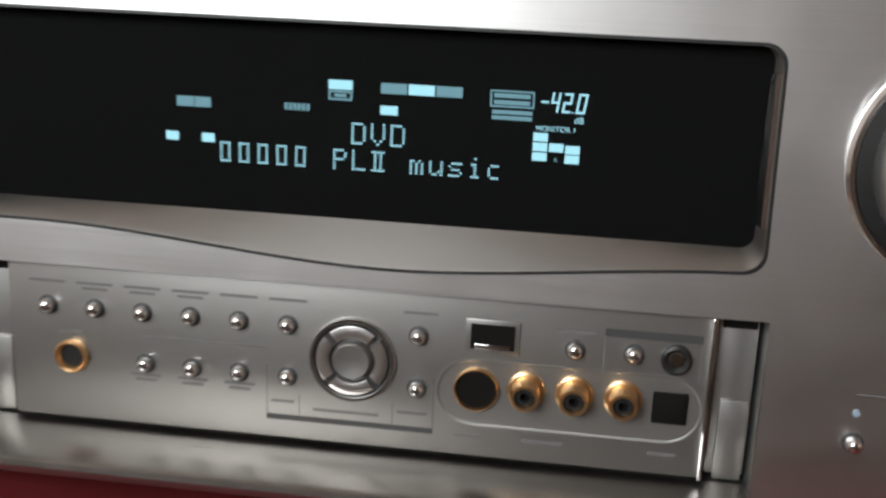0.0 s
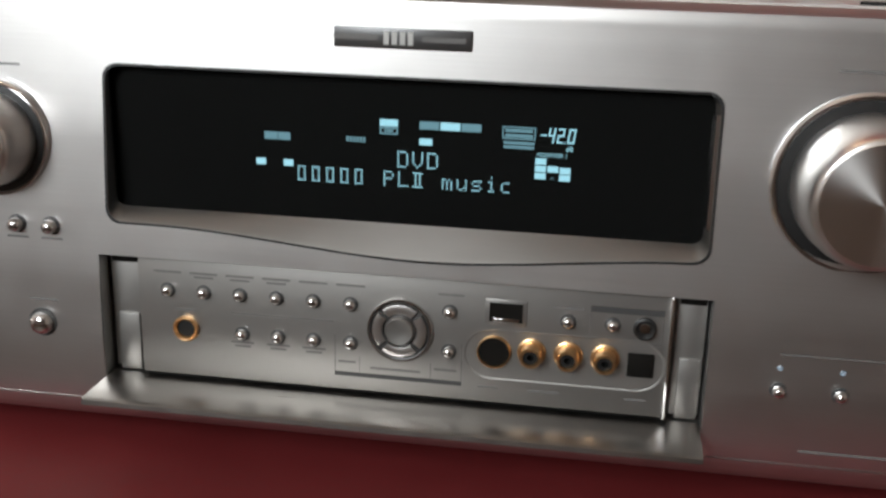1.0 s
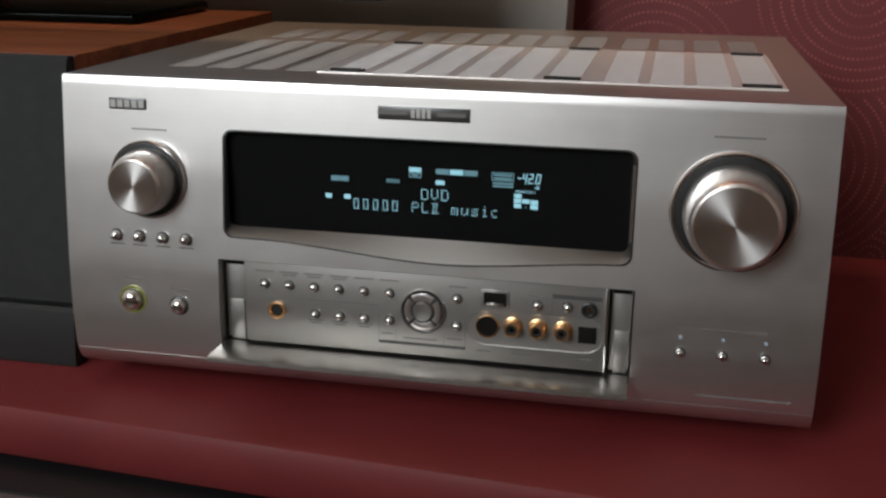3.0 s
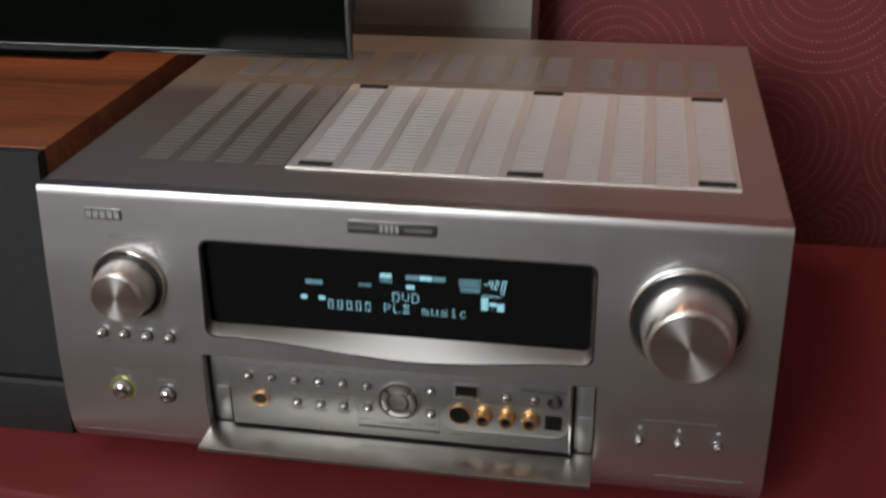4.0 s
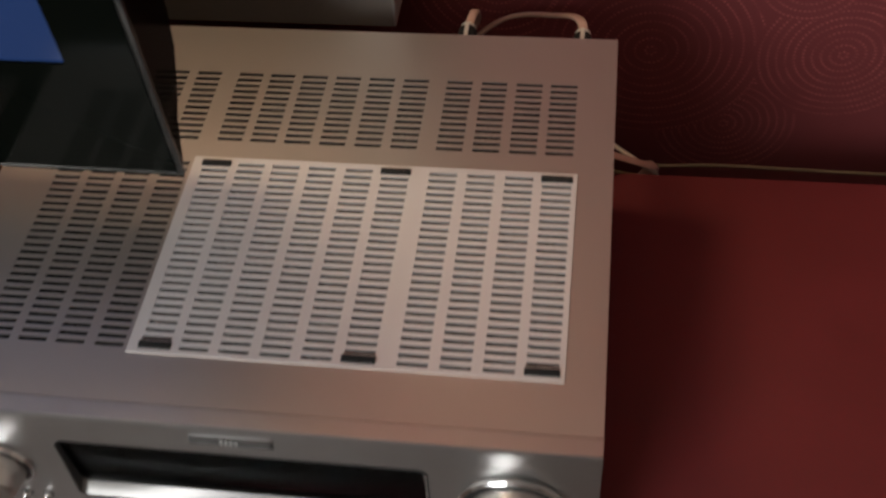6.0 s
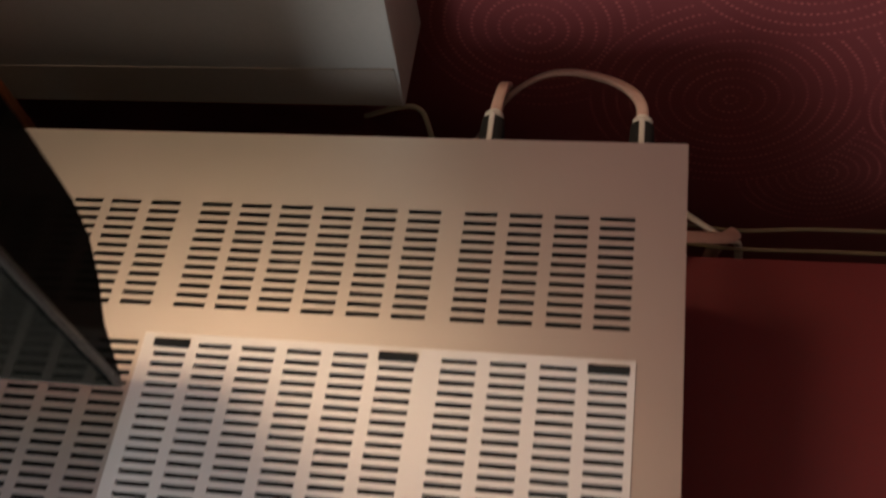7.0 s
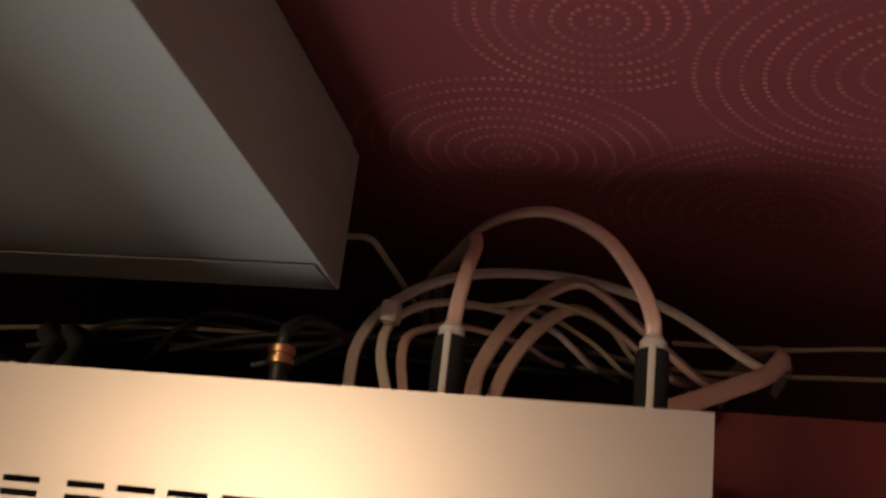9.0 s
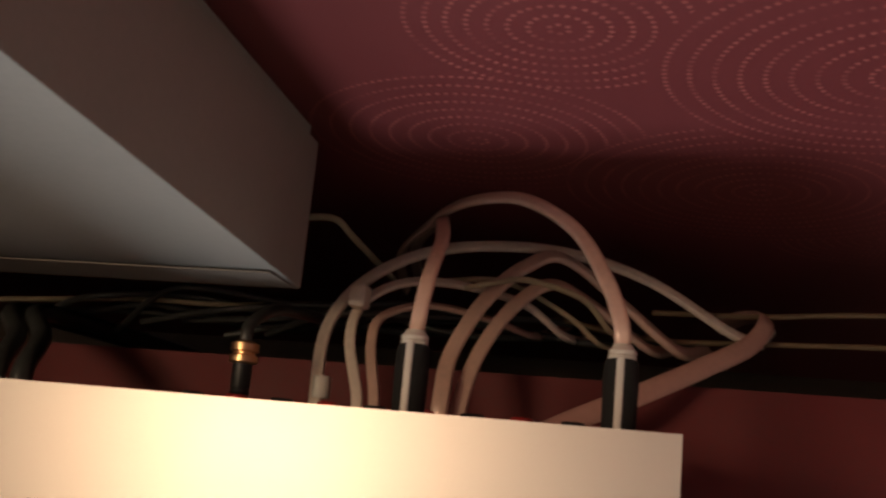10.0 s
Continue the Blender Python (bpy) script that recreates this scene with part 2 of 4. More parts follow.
def lathe(profile, centre, axis="-y", seg=40, bm=None):
    """Turns (radius, height) pairs round an axis through centre; heights run along the axis."""
    bm = bm or bmesh.new()
    c = Vector(centre)
    u, v, w = {"-y": (Vector((1, 0, 0)), Vector((0, 0, 1)), Vector((0, -1, 0))),
               "y": (Vector((1, 0, 0)), Vector((0, 0, 1)), Vector((0, 1, 0))),
               "z": (Vector((1, 0, 0)), Vector((0, 1, 0)), Vector((0, 0, 1)))}[axis]
    rings = []
    for r, h in profile:
        if r < 1e-6:
            rings.append([bm.verts.new(c + w * h)])
        else:
            rings.append([bm.verts.new(c + w * h + (u * math.cos(a) + v * math.sin(a)) * r) for a in (2 * math.pi * k / seg for k in range(seg))])
    for a, b in zip(rings, rings[1:]):
        for k in range(seg):
            quad = [a[k % len(a)], a[(k + 1) % len(a)], b[(k + 1) % len(b)], b[k % len(b)]]
            quad = list(dict.fromkeys(quad))
            if len(quad) > 2:
                bm.faces.new(quad)
    return bm


def loft(rows, closed=False, bm=None, caps=False):
    bm = bm or bmesh.new()
    made = [[bm.verts.new(p) for p in row] for row in rows]
    for a, b in zip(made, made[1:]):
        n = len(a)
        for k in range(n if closed else n - 1):
            bm.faces.new((a[k], a[(k + 1) % n], b[(k + 1) % n], b[k]))
    if caps:
        bm.faces.new(made[0][::-1])
        bm.faces.new(made[-1])
    return bm


def smooth_path(points, per=10):
    """Catmull-Rom curve through the points."""
    pts = [Vector(q) for q in points]
    pts = [pts[0] * 2 - pts[1], *pts, pts[-1] * 2 - pts[-2]]
    out = []
    for a, b, c, d in zip(pts, pts[1:], pts[2:], pts[3:]):
        for k in range(per):
            t = k / per
            out.append(0.5 * (2 * b + (c - a) * t + (2 * a - 5 * b + 4 * c - d) * t * t + (3 * b - 3 * c + d - a) * t ** 3))
    return out + [pts[-2]]


def tube(points, radius, seg=12, flat=1.0, twin=False, per=10, bm=None):
    """A cable along a smooth path; twin gives two cores side by side in one jacket."""
    path = smooth_path(points, per)
    rows = []
    side = None
    for k, q in enumerate(path):
        way = (path[min(k + 1, len(path) - 1)] - path[max(k - 1, 0)]).normalized()
        if side is None:
            side = way.cross(Vector((0, 0, 1)))
            side = side.normalized() if side.length > 0.1 else Vector((1, 0, 0))
        side = (side - way * side.dot(way)).normalized()
        up = way.cross(side)
        row = []
        for j in range(seg):
            a = 2 * math.pi * j / seg
            s, c = math.sin(a), math.cos(a)
            pinch = (0.55 + 0.45 * abs(c)) if twin else 1.0
            row.append(q + side * (c * radius * flat) + up * (s * radius * pinch))
        rows.append(row)
    return loft(rows, closed=True, caps=True, bm=bm)


def sheet(xs, ys, holes, z0, z1):
    """A plate in the plane with the cells named in holes left open; it has thickness and walls round each hole."""
    bm = bmesh.new()
    grid = {}

    def vert(i, j, z):
        key = (i, j, z)
        if key not in grid:
            grid[key] = bm.verts.new((xs[i], ys[j], z))
        return grid[key]

    nx, ny = len(xs) - 1, len(ys) - 1
    solid = lambda i, j: 0 <= i < nx and 0 <= j < ny and (i, j) not in holes
    for i in range(nx):
        for j in range(ny):
            if not solid(i, j):
                continue
            bm.faces.new((vert(i, j, z1), vert(i + 1, j, z1), vert(i + 1, j + 1, z1), vert(i, j + 1, z1)))
            bm.faces.new((vert(i, j, z0), vert(i, j + 1, z0), vert(i + 1, j + 1, z0), vert(i + 1, j, z0)))
            for (di, dj), (a, b) in {(-1, 0): ((i, j), (i, j + 1)), (1, 0): ((i + 1, j), (i + 1, j + 1)), (0, -1): ((i, j), (i + 1, j)), (0, 1): ((i, j + 1), (i + 1, j + 1))}.items():
                if not solid(i + di, j + dj):
                    bm.faces.new((vert(*a, z0), vert(*b, z0), vert(*b, z1), vert(*a, z1)))
    return bm


# ---- the room ----
SHELF_Z = -0.022
WALL_Y = 0.494
tagged(finish(box(-2.6, 2.2, WALL_Y, WALL_Y + 0.12, -0.72, 1.95), "wall_back", WALLPAPER, smooth=0), "deep red wallpaper printed with dotted concentric rings", "wall", kind="structure")
tagged(finish(box(-2.72, -2.6, -2.42, WALL_Y + 0.12, -0.72, 1.95), "wall_west", BEIGE_WALL, smooth=0), "plain warm beige painted wall", "wall", kind="structure")
tagged(finish(box(2.2, 2.32, -2.42, WALL_Y + 0.12, -0.72, 1.95), "wall_east", BEIGE_WALL, smooth=0), "plain warm beige painted wall", "wall", kind="structure")
front = bmesh.new()
for x0, x1, z0, z1 in ((-2.6, -1.55, -0.72, 1.95), (-0.30, 2.2, -0.72, 1.95), (-1.55, -0.30, -0.72, 0.62), (-1.55, -0.30, 1.82, 1.95)):
    box(x0, x1, -2.42, -2.30, z0, z1, bm=front)
tagged(finish(front, "wall_front", BROWN_WALL, smooth=0), "grey-brown wall with a window opening", "wall", kind="structure")
tagged(finish(box(-2.72, 2.32, -2.42, WALL_Y + 0.12, -0.80, -0.72), "floor", FLOOR_MAT, smooth=0), "brown boarded floor", "floor", kind="structure")
tagged(finish(box(-2.72, 2.32, -2.42, WALL_Y + 0.12, 1.95, 2.03), "ceiling", PLASTER, smooth=0), "white painted ceiling", "ceiling", kind="structure")


# ---- the red shelf and the cabinet below ----
def build_shelf():
    t = thing("shelf", (0.2, 0.2, SHELF_Z), "red lacquered shelf board with a rounded front edge", "shelf")
    slope = lambda x: -0.0655 - 0.077 * x
    xs = [-1.5, -0.6, -0.3, 0, 0.3, 0.6, 1.3]
    rows = []
    for x in xs:
        f = slope(x)
        r = 0.394 + 0.004 * x
        rows.append([(x, r, SHELF_Z), (x, f + 0.006, SHELF_Z), (x, f + 0.002, SHELF_Z - 0.0015), (x, f, SHELF_Z - 0.006), (x, f, SHELF_Z - 0.030), (x, f + 0.003, SHELF_Z - 0.034), (x, r, SHELF_Z - 0.034)])
    ob = part("board", loft(rows, closed=True, caps=True), RED_TOP, t)
    ob.matrix_parent_inverse = Matrix.Translation(-t.location)
    for x in (-1.3, 1.1):
        leg = part("support_panel", box(x, x + 0.03, 0.04, 0.375, -0.72, SHELF_Z - 0.0335, 0.002), RED_TOP, t)
        leg.matrix_parent_inverse = Matrix.Translation(-t.location)
    return t


build_shelf()


def own(parent):
    """Keeps the parts of a thing at their world places."""
    for o in parent.children_recursive:
        if o.parent == parent:
            o.matrix_parent_inverse = Matrix.Translation(-parent.location)


def build_low_cabinet():
    t = thing("low_cabinet", (-0.5, -0.1, -0.72), "gloss black low media cabinet under the red shelf", "cabinet")
    part("body", box(-1.25, 0.35, -0.075, 0.37, -0.72, SHELF_Z - 0.040, 0.003), WOOD_DARK, t)
    part("top_trim", box(-1.25, 0.35, -0.088, -0.076, SHELF_Z - 0.050, SHELF_Z - 0.0395, 0.002), TRIM, t, "pale grey edge trim")
    own(t)


build_low_cabinet()


# ---- the receiver ----
TOP_Z = 0.171
PANEL_BOTTOM = -0.008
HALF = 0.217


def face_y(z):
    """How far the panel's face stands forward at a height: it swells gently towards the bottom and rolls back under."""
    pts = [(-0.008, 0.004), (-0.006, -0.002), (-0.002, -0.0065), (0.003, -0.009), (0.010, -0.0105), (0.03, -0.0115), (0.06, -0.0105), (0.09, -0.008), (0.12, -0.0055), (0.15, -0.0022), (0.165, -0.0006), (0.1702, -0.0001), (0.171, 0.0008)]
    if z <= pts[0][0]:
        return pts[0][1]
    for (a, ya), (b, yb) in zip(pts, pts[1:]):
        if z <= b:
            return ya + (yb - ya) * (z - a) / (b - a)
    return pts[-1][1]


def lip_z(x):
    """Lower edge of the display recess: level at the ends, dipping in the middle."""
    u = min(1.0, abs(x - 0.010) / 0.108)
    return 0.0745 + 0.0070 * (u * u * (3 - 2 * u))


DISP = (-0.1178, 0.1158, 0.1437)
DOOR = (-0.1215, 0.1185, 0.0156, 0.0684)


def front_panel(parent):
    bm = bmesh.new()
    span = lambda a, b, n: [a + (b - a) * k / n for k in range(n + 1)]

    def strip(xa, xb, za, zb, nx, zs):
        rows = []
        for s in zs:
            row = []
            for k in range(nx + 1):
                f = k / nx
                z_guess = za(0) + (zb(0) - za(0)) * s
                x = xa(z_guess) + (xb(z_guess) - xa(z_guess)) * f
                z = za(x) + (zb(x) - za(x)) * s
                row.append((x, face_y(z), z))
            rows.append(row)
        loft(rows, bm=bm)

    left, right = (lambda z: -HALF), (lambda z: HALF)
    const = lambda v: (lambda q: v)
    r = 0.006

    def corner(z):
        lo, hi = 0.0815, DISP[2]
        d = min(max(0.0, z - lo), max(0.0, hi - z))
        return r - math.sqrt(max(0.0, r * r - (r - d) ** 2)) if d < r else 0.0

    strip(left, right, const(PANEL_BOTTOM), const(0.0045), 40, span(0, 1, 8))
    strip(left, right, const(0.0053), const(DOOR[2]), 40, span(0, 1, 3))
    strip(left, const(DOOR[0]), const(DOOR[2]), const(DOOR[3]), 6, span(0, 1, 8))
    strip(const(DOOR[1]), right, const(DOOR[2]), const(DOOR[3]), 6, span(0, 1, 8))
    strip(left, right, const(DOOR[3]), lip_z, 80, span(0, 1, 4))
    ends = [0, 0.01, 0.03, 0.06, 0.1] + span(0.15, 0.85, 8) + [0.9, 0.94, 0.97, 0.99, 1.0]
    strip(left, lambda z: DISP[0] + corner(z), const(0.0815), const(DISP[2]), 6, ends)
    strip(lambda z: DISP[1] - corner(z), right, const(0.0815), const(DISP[2]), 6, ends)
    strip(left, right, const(DISP[2]), const(TOP_Z), 40, span(0, 1, 10))
    # groove above the rolled lower edge
    loft([[(x, face_y(z) + dy, z) for x in span(-HALF, HALF, 40)] for z, dy in ((0.0045, 0), (0.0045, 0.0012), (0.0053, 0.0012), (0.0053, 0))], bm=bm)
    bmesh.ops.remove_doubles(bm, verts=bm.verts[:], dist=0.00005)
    # side returns and top return
    for x in (-HALF, HALF):
        zs = span(PANEL_BOTTOM, TOP_Z, 40)
        loft([[(x, face_y(z), z) for z in zs], [(x * 0.9985, 0.016, z) for z in zs]], bm=bm)
    loft([[(x, face_y(TOP_Z), TOP_Z) for x in span(-HALF, HALF, 4)], [(x, 0.012, TOP_Z) for x in span(-HALF, HALF, 4)], [(x, 0.012, TOP_Z - 0.003) for x in span(-HALF, HALF, 4)]], bm=bm)
    loft([[(x, face_y(PANEL_BOTTOM), PANEL_BOTTOM) for x in span(-HALF, HALF, 4)], [(x, 0.02, PANEL_BOTTOM) for x in span(-HALF, HALF, 4)]], bm=bm)
    # reveals of the door opening
    a, b, c, d = DOOR
    loft([[(a, face_y(c), c), (b, face_y(c), c), (b, face_y(d), d), (a, face_y(d), d)], [(a, 0.012, c), (b, 0.012, c), (b, 0.012, d), (a, 0.012, d)]], closed=True, bm=bm)
    return part("front_panel", bm, BRUSHED, parent, "brushed silver aluminium front panel with a rolled lower edge")


def recess_outline(x0, x1, z1, low, r, depth):
    """Closed outline, counter-clockwise, with rounded upper corners and a lower edge given by low(x)."""
    pts = []
    n = 24
    for k in range(n + 1):
        x = x0 + r + (x1 - x0 - 2 * r) * k / n
        pts.append((x, low(x)))
    for cx, cz, a0 in ((x1 - r, low(x1) + r, -90), (x1 - r, z1 - r, 0)):
        pts += [(cx + r * math.cos(radians(a0 + 90 * k / 8)), cz + r * math.sin(radians(a0 + 90 * k / 8))) for k in range(1 if a0 < 0 else 0, 9)]
    for k in range(1, n):
        pts.append((x1 - r - (x1 - x0 - 2 * r) * k / n, z1))
    for cx, cz, a0 in ((x0 + r, z1 - r, 90), (x0 + r, low(x0) + r, 180)):
        pts += [(cx + r * math.cos(radians(a0 + 90 * k / 8)), cz + r * math.sin(radians(a0 + 90 * k / 8))) for k in range(0, 9 if a0 < 180 else 8)]
    return [(x, depth(z), z) for x, z in pts]


GLYPHS = {"D": "####. #...# #...# #...# #...# #...# ####.", "V": "#...# #...# #...# #...# #...# .#.#. ..#..",
          "P": "####. #...# #...# ####. #.... #.... #....", "L": "#.... #.... #.... #.... #.... #.... #####",
          "2": "##### .#.#. .#.#. .#.#. .#.#. .#.#. #####", "m": "..... ..... ##.#. #.#.# #.#.# #.#.# #.#.#",
          "u": "..... ..... #...# #...# #...# #..## .##.#", "s": "..... ..... .#### #.... .###. ....# ####.",
          "i": "..#.. ..... .##.. ..#.. ..#.. ..#.. .###.", "c": "..... ..... .###. #.... #.... #.... .###.",
          "o": "####. #..#. #..#. #..#. #..#. #..#. ####."}


def dots(word, x, z_top, pitch_char, high, y):
    """Characters of a dot-matrix display, 5 by 7 dots each."""
    bm = bmesh.new()
    step = high / 7
    for k, ch in enumerate(word):
        if ch == " ":
            continue
        for row, line in enumerate(GLYPHS[ch].split()):
            for col, mark in enumerate(line):
                if mark == "#":
                    cx, cz = x + k * pitch_char + col * step * 0.92, z_top - row * step
                    box(cx, cx + step * 0.62, y, y + 0.0002, cz - step * 0.66, cz, bm=bm)
    return bm


def rects(boxes, y, thick=0.0002):
    bm = bmesh.new()
    for x0, x1, z0, z1 in boxes:
        box(x0, x1, y - thick, y, z0, z1, bm=bm)
    return bm


def seven(digit, x, z, w, h, y):
    """A slanted seven-segment figure."""
    on = {"4": "bcfg", "2": "abdeg", "0": "abcdef", "-": "g"}[digit]
    t = 0.0006
    segs = {"a": (0, w, h - t, h), "d": (0, w, 0, t), "g": (0, w, h / 2 - t / 2, h / 2 + t / 2), "f": (0, t, h / 2, h), "b": (w - t, w, h / 2, h), "e": (0, t, 0, h / 2), "c": (w - t, w, 0, h / 2)}
    bm = rects([(x + segs[s][0], x + segs[s][1], z + segs[s][2], z + segs[s][3]) for s in on], y)
    for v in bm.verts:
        v.co.x += (v.co.z - z) * 0.14
    return bm


def letters(text, x, y, z, size, material, parent, name="lettering"):
    cu = bpy.data.curves.new("letters", "FONT")
    cu.body, cu.size, cu.extrude = text, size, 0.0001
    tmp = new("letters", cu)
    me = bpy.data.meshes.new_from_object(tmp.evaluated_get(bpy.context.evaluated_depsgraph_get()))
    bpy.data.objects.remove(tmp)
    me.transform(Matrix.Translation((x, y, z)) @ Matrix.Rotation(radians(90), 4, "X"))
    me.materials.append(material)
    ob = new(name, me)
    ob.parent = parent
    return ob


def display(rec):
    rim_outer = recess_outline(*DISP, lip_z, 0.006, lambda z: face_y(z) - 0.0002)
    rim_mid = recess_outline(DISP[0] + 0.0008, DISP[1] - 0.0008, DISP[2] - 0.0008, lambda x: lip_z(x) + 0.0012, 0.0055, lambda z: face_y(z) + 0.0005)
    rim_inner = recess_outline(DISP[0] + 0.0010, DISP[1] - 0.0028, DISP[2] - 0.0010, lambda x: 0.0868, 0.004, lambda z: -0.0006)
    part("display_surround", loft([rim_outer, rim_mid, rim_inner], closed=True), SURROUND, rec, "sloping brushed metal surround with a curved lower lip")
    groove = [recess_outline(DISP[0] + d, DISP[1] - d, DISP[2] - d, lambda x, d=d: lip_z(x) + d, 0.006, lambda z: face_y(z) - 0.0004) for d in (-0.0001, 0.0008)]
    part("surround_groove", loft(groove, closed=True), BLACK, rec, "thin dark groove round the display")
    # Polished strip added as the highlight on the right inner edge.
    edge = [tuple(Vector(q)) for q in recess_outline(DISP[1] - 0.0036, DISP[1] - 0.0022, DISP[2] - 0.008, lambda x: 0.0940, 0.0006, lambda z: -0.0012)]
    part("rim_highlight_edge", loft([edge, [(x + 0.0012, face_y(z) + 0.001, z) for x, y, z in edge]], closed=True, caps=True), POLISHED, rec, "polished strip added for the lit right inner edge")
    win = part("display_window", box(DISP[0] + 0.0006, DISP[1] - 0.002, -0.0004, 0.0006, 0.0855, DISP[2] - 0.0015), GLASS, rec, "dark glossy display glass")
    win.visible_shadow = False
    part("display_backing", box(DISP[0], DISP[1], 0.0024, 0.0044, 0.084, DISP[2]), VFD_BACK, rec, "matt black display ground")
    y = 0.0022
    part("dot_matrix_word", dots("ooooo", -0.0434, 0.1062, 0.00568, 0.0062, y - 0.0002), VFD, rec, "row of pale blue display blocks")
    part("dot_matrix_word", dots("PL2", -0.0434 + 6 * 0.00568, 0.1062, 0.00568, 0.0062, y - 0.0002), VFD, rec)
    part("dot_matrix_word", dots("music", -0.0434 + 10 * 0.00568, 0.1062, 0.00568, 0.0062, y - 0.0002), VFD, rec)
    part("dot_matrix_word", dots("DVD", -0.0040, 0.1142, 0.00575, 0.0066, y - 0.0002), VFD, rec)
    for k, q in enumerate(((-0.0600, -0.0562), (-0.0490, -0.0452))):
        part("lit_indicator", rects([(q[0], q[1], 0.1058, 0.1084)], y), VFD, rec)
    part("lit_indicator", rects([(-0.0565, -0.0513, 0.1160, 0.1190), (-0.0510, -0.0462, 0.1160, 0.1190)], y), VFD_DIM, rec)
    part("lit_indicator", rects([(-0.0240 + 0.0013 * k, -0.0231 + 0.0013 * k, 0.1168, 0.1188) for k in range(6)], y), VFD_DIM, rec)
    part("lit_indicator", rects([(-0.0110, -0.0040, 0.1235, 0.1262)], y), VFD, rec)
    part("lit_indicator", rects([(-0.0110, -0.0040, 0.1204, 0.1210), (-0.0110, -0.0040, 0.1226, 0.1232), (-0.0110, -0.0104, 0.1204, 0.1232), (-0.0046, -0.0040, 0.1204, 0.1232), (-0.0092, -0.0058, 0.1213, 0.1223)], y), VFD_DIM, rec)
    for k in range(3):
        part("lit_indicator", rects([(0.0043 + 0.0080 * k, 0.0118 + 0.0080 * k, 0.1231, 0.1261)], y), VFD if k == 1 else VFD_DIM, rec)
    part("lit_indicator", rects([(0.0043, 0.0093, 0.1170, 0.1196)], y), VFD, rec)
    part("lit_indicator", rects([(0.0357, 0.0482, 0.1212, 0.1217), (0.0357, 0.0482, 0.1255, 0.1260), (0.0357, 0.0362, 0.1212, 0.1260), (0.0477, 0.0482, 0.1212, 0.1260), (0.0368, 0.0470, 0.1239, 0.1251), (0.0368, 0.0470, 0.1220, 0.1232)], y), VFD_DIM, rec)
    part("lit_indicator", rects([(0.0364, 0.0478, 0.1193, 0.1204), (0.0364, 0.0478, 0.1177, 0.1188)], y), VFD_DIM, rec)
    for d, x, w in (("-", 0.0497, 0.0022), ("4", 0.0525, 0.0024), ("2", 0.0559, 0.0024), ("0", 0.0598, 0.0026)):
        part("volume_figure", seven(d, x, 0.1206, w, 0.0056, y), VFD, rec)
    part("volume_figure", rects([(0.0588, 0.0592, 0.1206, 0.1210)], y), VFD, rec)
    letters("dB", 0.0596, y - 0.0002, 0.1178, 0.0026, VFD, rec, "unit_lettering")
    letters("MONITOR 1", 0.0490, y - 0.0002, 0.1152, 0.0021, VFD, rec, "monitor_lettering")
    for x, z in ((0.0485, 0.1122), (0.0485, 0.1094), (0.0485, 0.1066), (0.0531, 0.1094), (0.0577, 0.1090), (0.0577, 0.1063)):
        part("speaker_segment", rects([(x, x + 0.0041, z, z + 0.0024)], y), VFD, rec)
    letters("A", 0.0545, y - 0.0002, 0.1066, 0.0018, VFD_DIM, rec, "zone_lettering")


def button(rec, x, z, r, base, name="button", tall=0.0035, material=None):
    b = part(name, lathe([(r, -0.001), (r, tall * 0.55), (r * 0.82, tall * 0.85), (r * 0.4, tall), (0, tall)], (x, base, z), seg=20), material or POLISHED, rec)
    part("button_well", lathe([(r * 1.32, -0.0008), (r * 1.32, 0.0003), (r * 1.05, 0.0003), (r * 1.05, -0.0008)], (x, base, z), seg=20), DARK_GREY, b)
    return b


def caption(rec, x, z, w, base, lines=1, h=0.0009):
    for k in range(lines):
        ww = w * (1, 0.7, 0.85)[k]
        part("printed_caption", box(x - ww / 2, x + ww / 2, base - 0.00008, base + 0.0002, z - k * h * 1.8 - h, z - k * h * 1.8), INK, rec, smooth=0)


def knob(rec, x, z, ring_r, length, name):
    base = face_y(z)
    knob_r = ring_r * 0.80
    k = part(name, lathe([(knob_r, -0.004), (knob_r * 0.985, length * 0.3), (knob_r * 0.945, length * 0.65), (knob_r * 0.89, length * 0.86), (knob_r * 0.865, length * 0.93), (knob_r * 0.835, length * 0.98), (knob_r * 0.805, length), (0, length - 0.0008)], (x, base, z), seg=72), KNOB_SIDE, rec, "turned aluminium knob")
    part("knob_face", lathe([(knob_r * 0.802, 0.0), (knob_r * 0.78, 0.0005), (0, 0.0003)], (x, base - length, z), seg=64), KNOB, k, "spun aluminium face with radial sheen")
    part("knob_ring", lathe([(ring_r, -0.001), (ring_r, 0.0016), (ring_r * 0.97, 0.0026), (ring_r * 0.935, 0.0026), (ring_r * 0.90, 0.0012), (ring_r * 0.86, 0.0003), (ring_r * 0.845, -0.003)], (x, base, z), seg=64), POLISHED, k, "polished dished ring")
    # Flat black ring paints the shade between knob and ring.
    part("knob_gap", lathe([(ring_r * 0.92, 0.0022), (ring_r * 0.87, 0.0025), (knob_r * 0.98, 0.0025)], (x, base, z), seg=48), BLACK, k, "black ring for the shade round the knob")
    return k


def connector(rec, x, z, base, name="phono_socket"):
    s = part(name, lathe([(0.0056, -0.002), (0.0056, 0.0012), (0.0048, 0.0016), (0.0043, 0.0016), (0.0043, 0.0068), (0.0039, 0.0074), (0.0030, 0.0074), (0.0028, 0.001), (0, 0.001)], (x, base, z), seg=28), GOLD, rec, "gold plated socket")
    part("socket_core", lathe([(0.0028, 0.0012), (0.0028, 0.0062), (0.0014, 0.0062), (0.0012, 0.002), (0, 0.002)], (x, base, z), seg=20), BLACK, s)
    return s


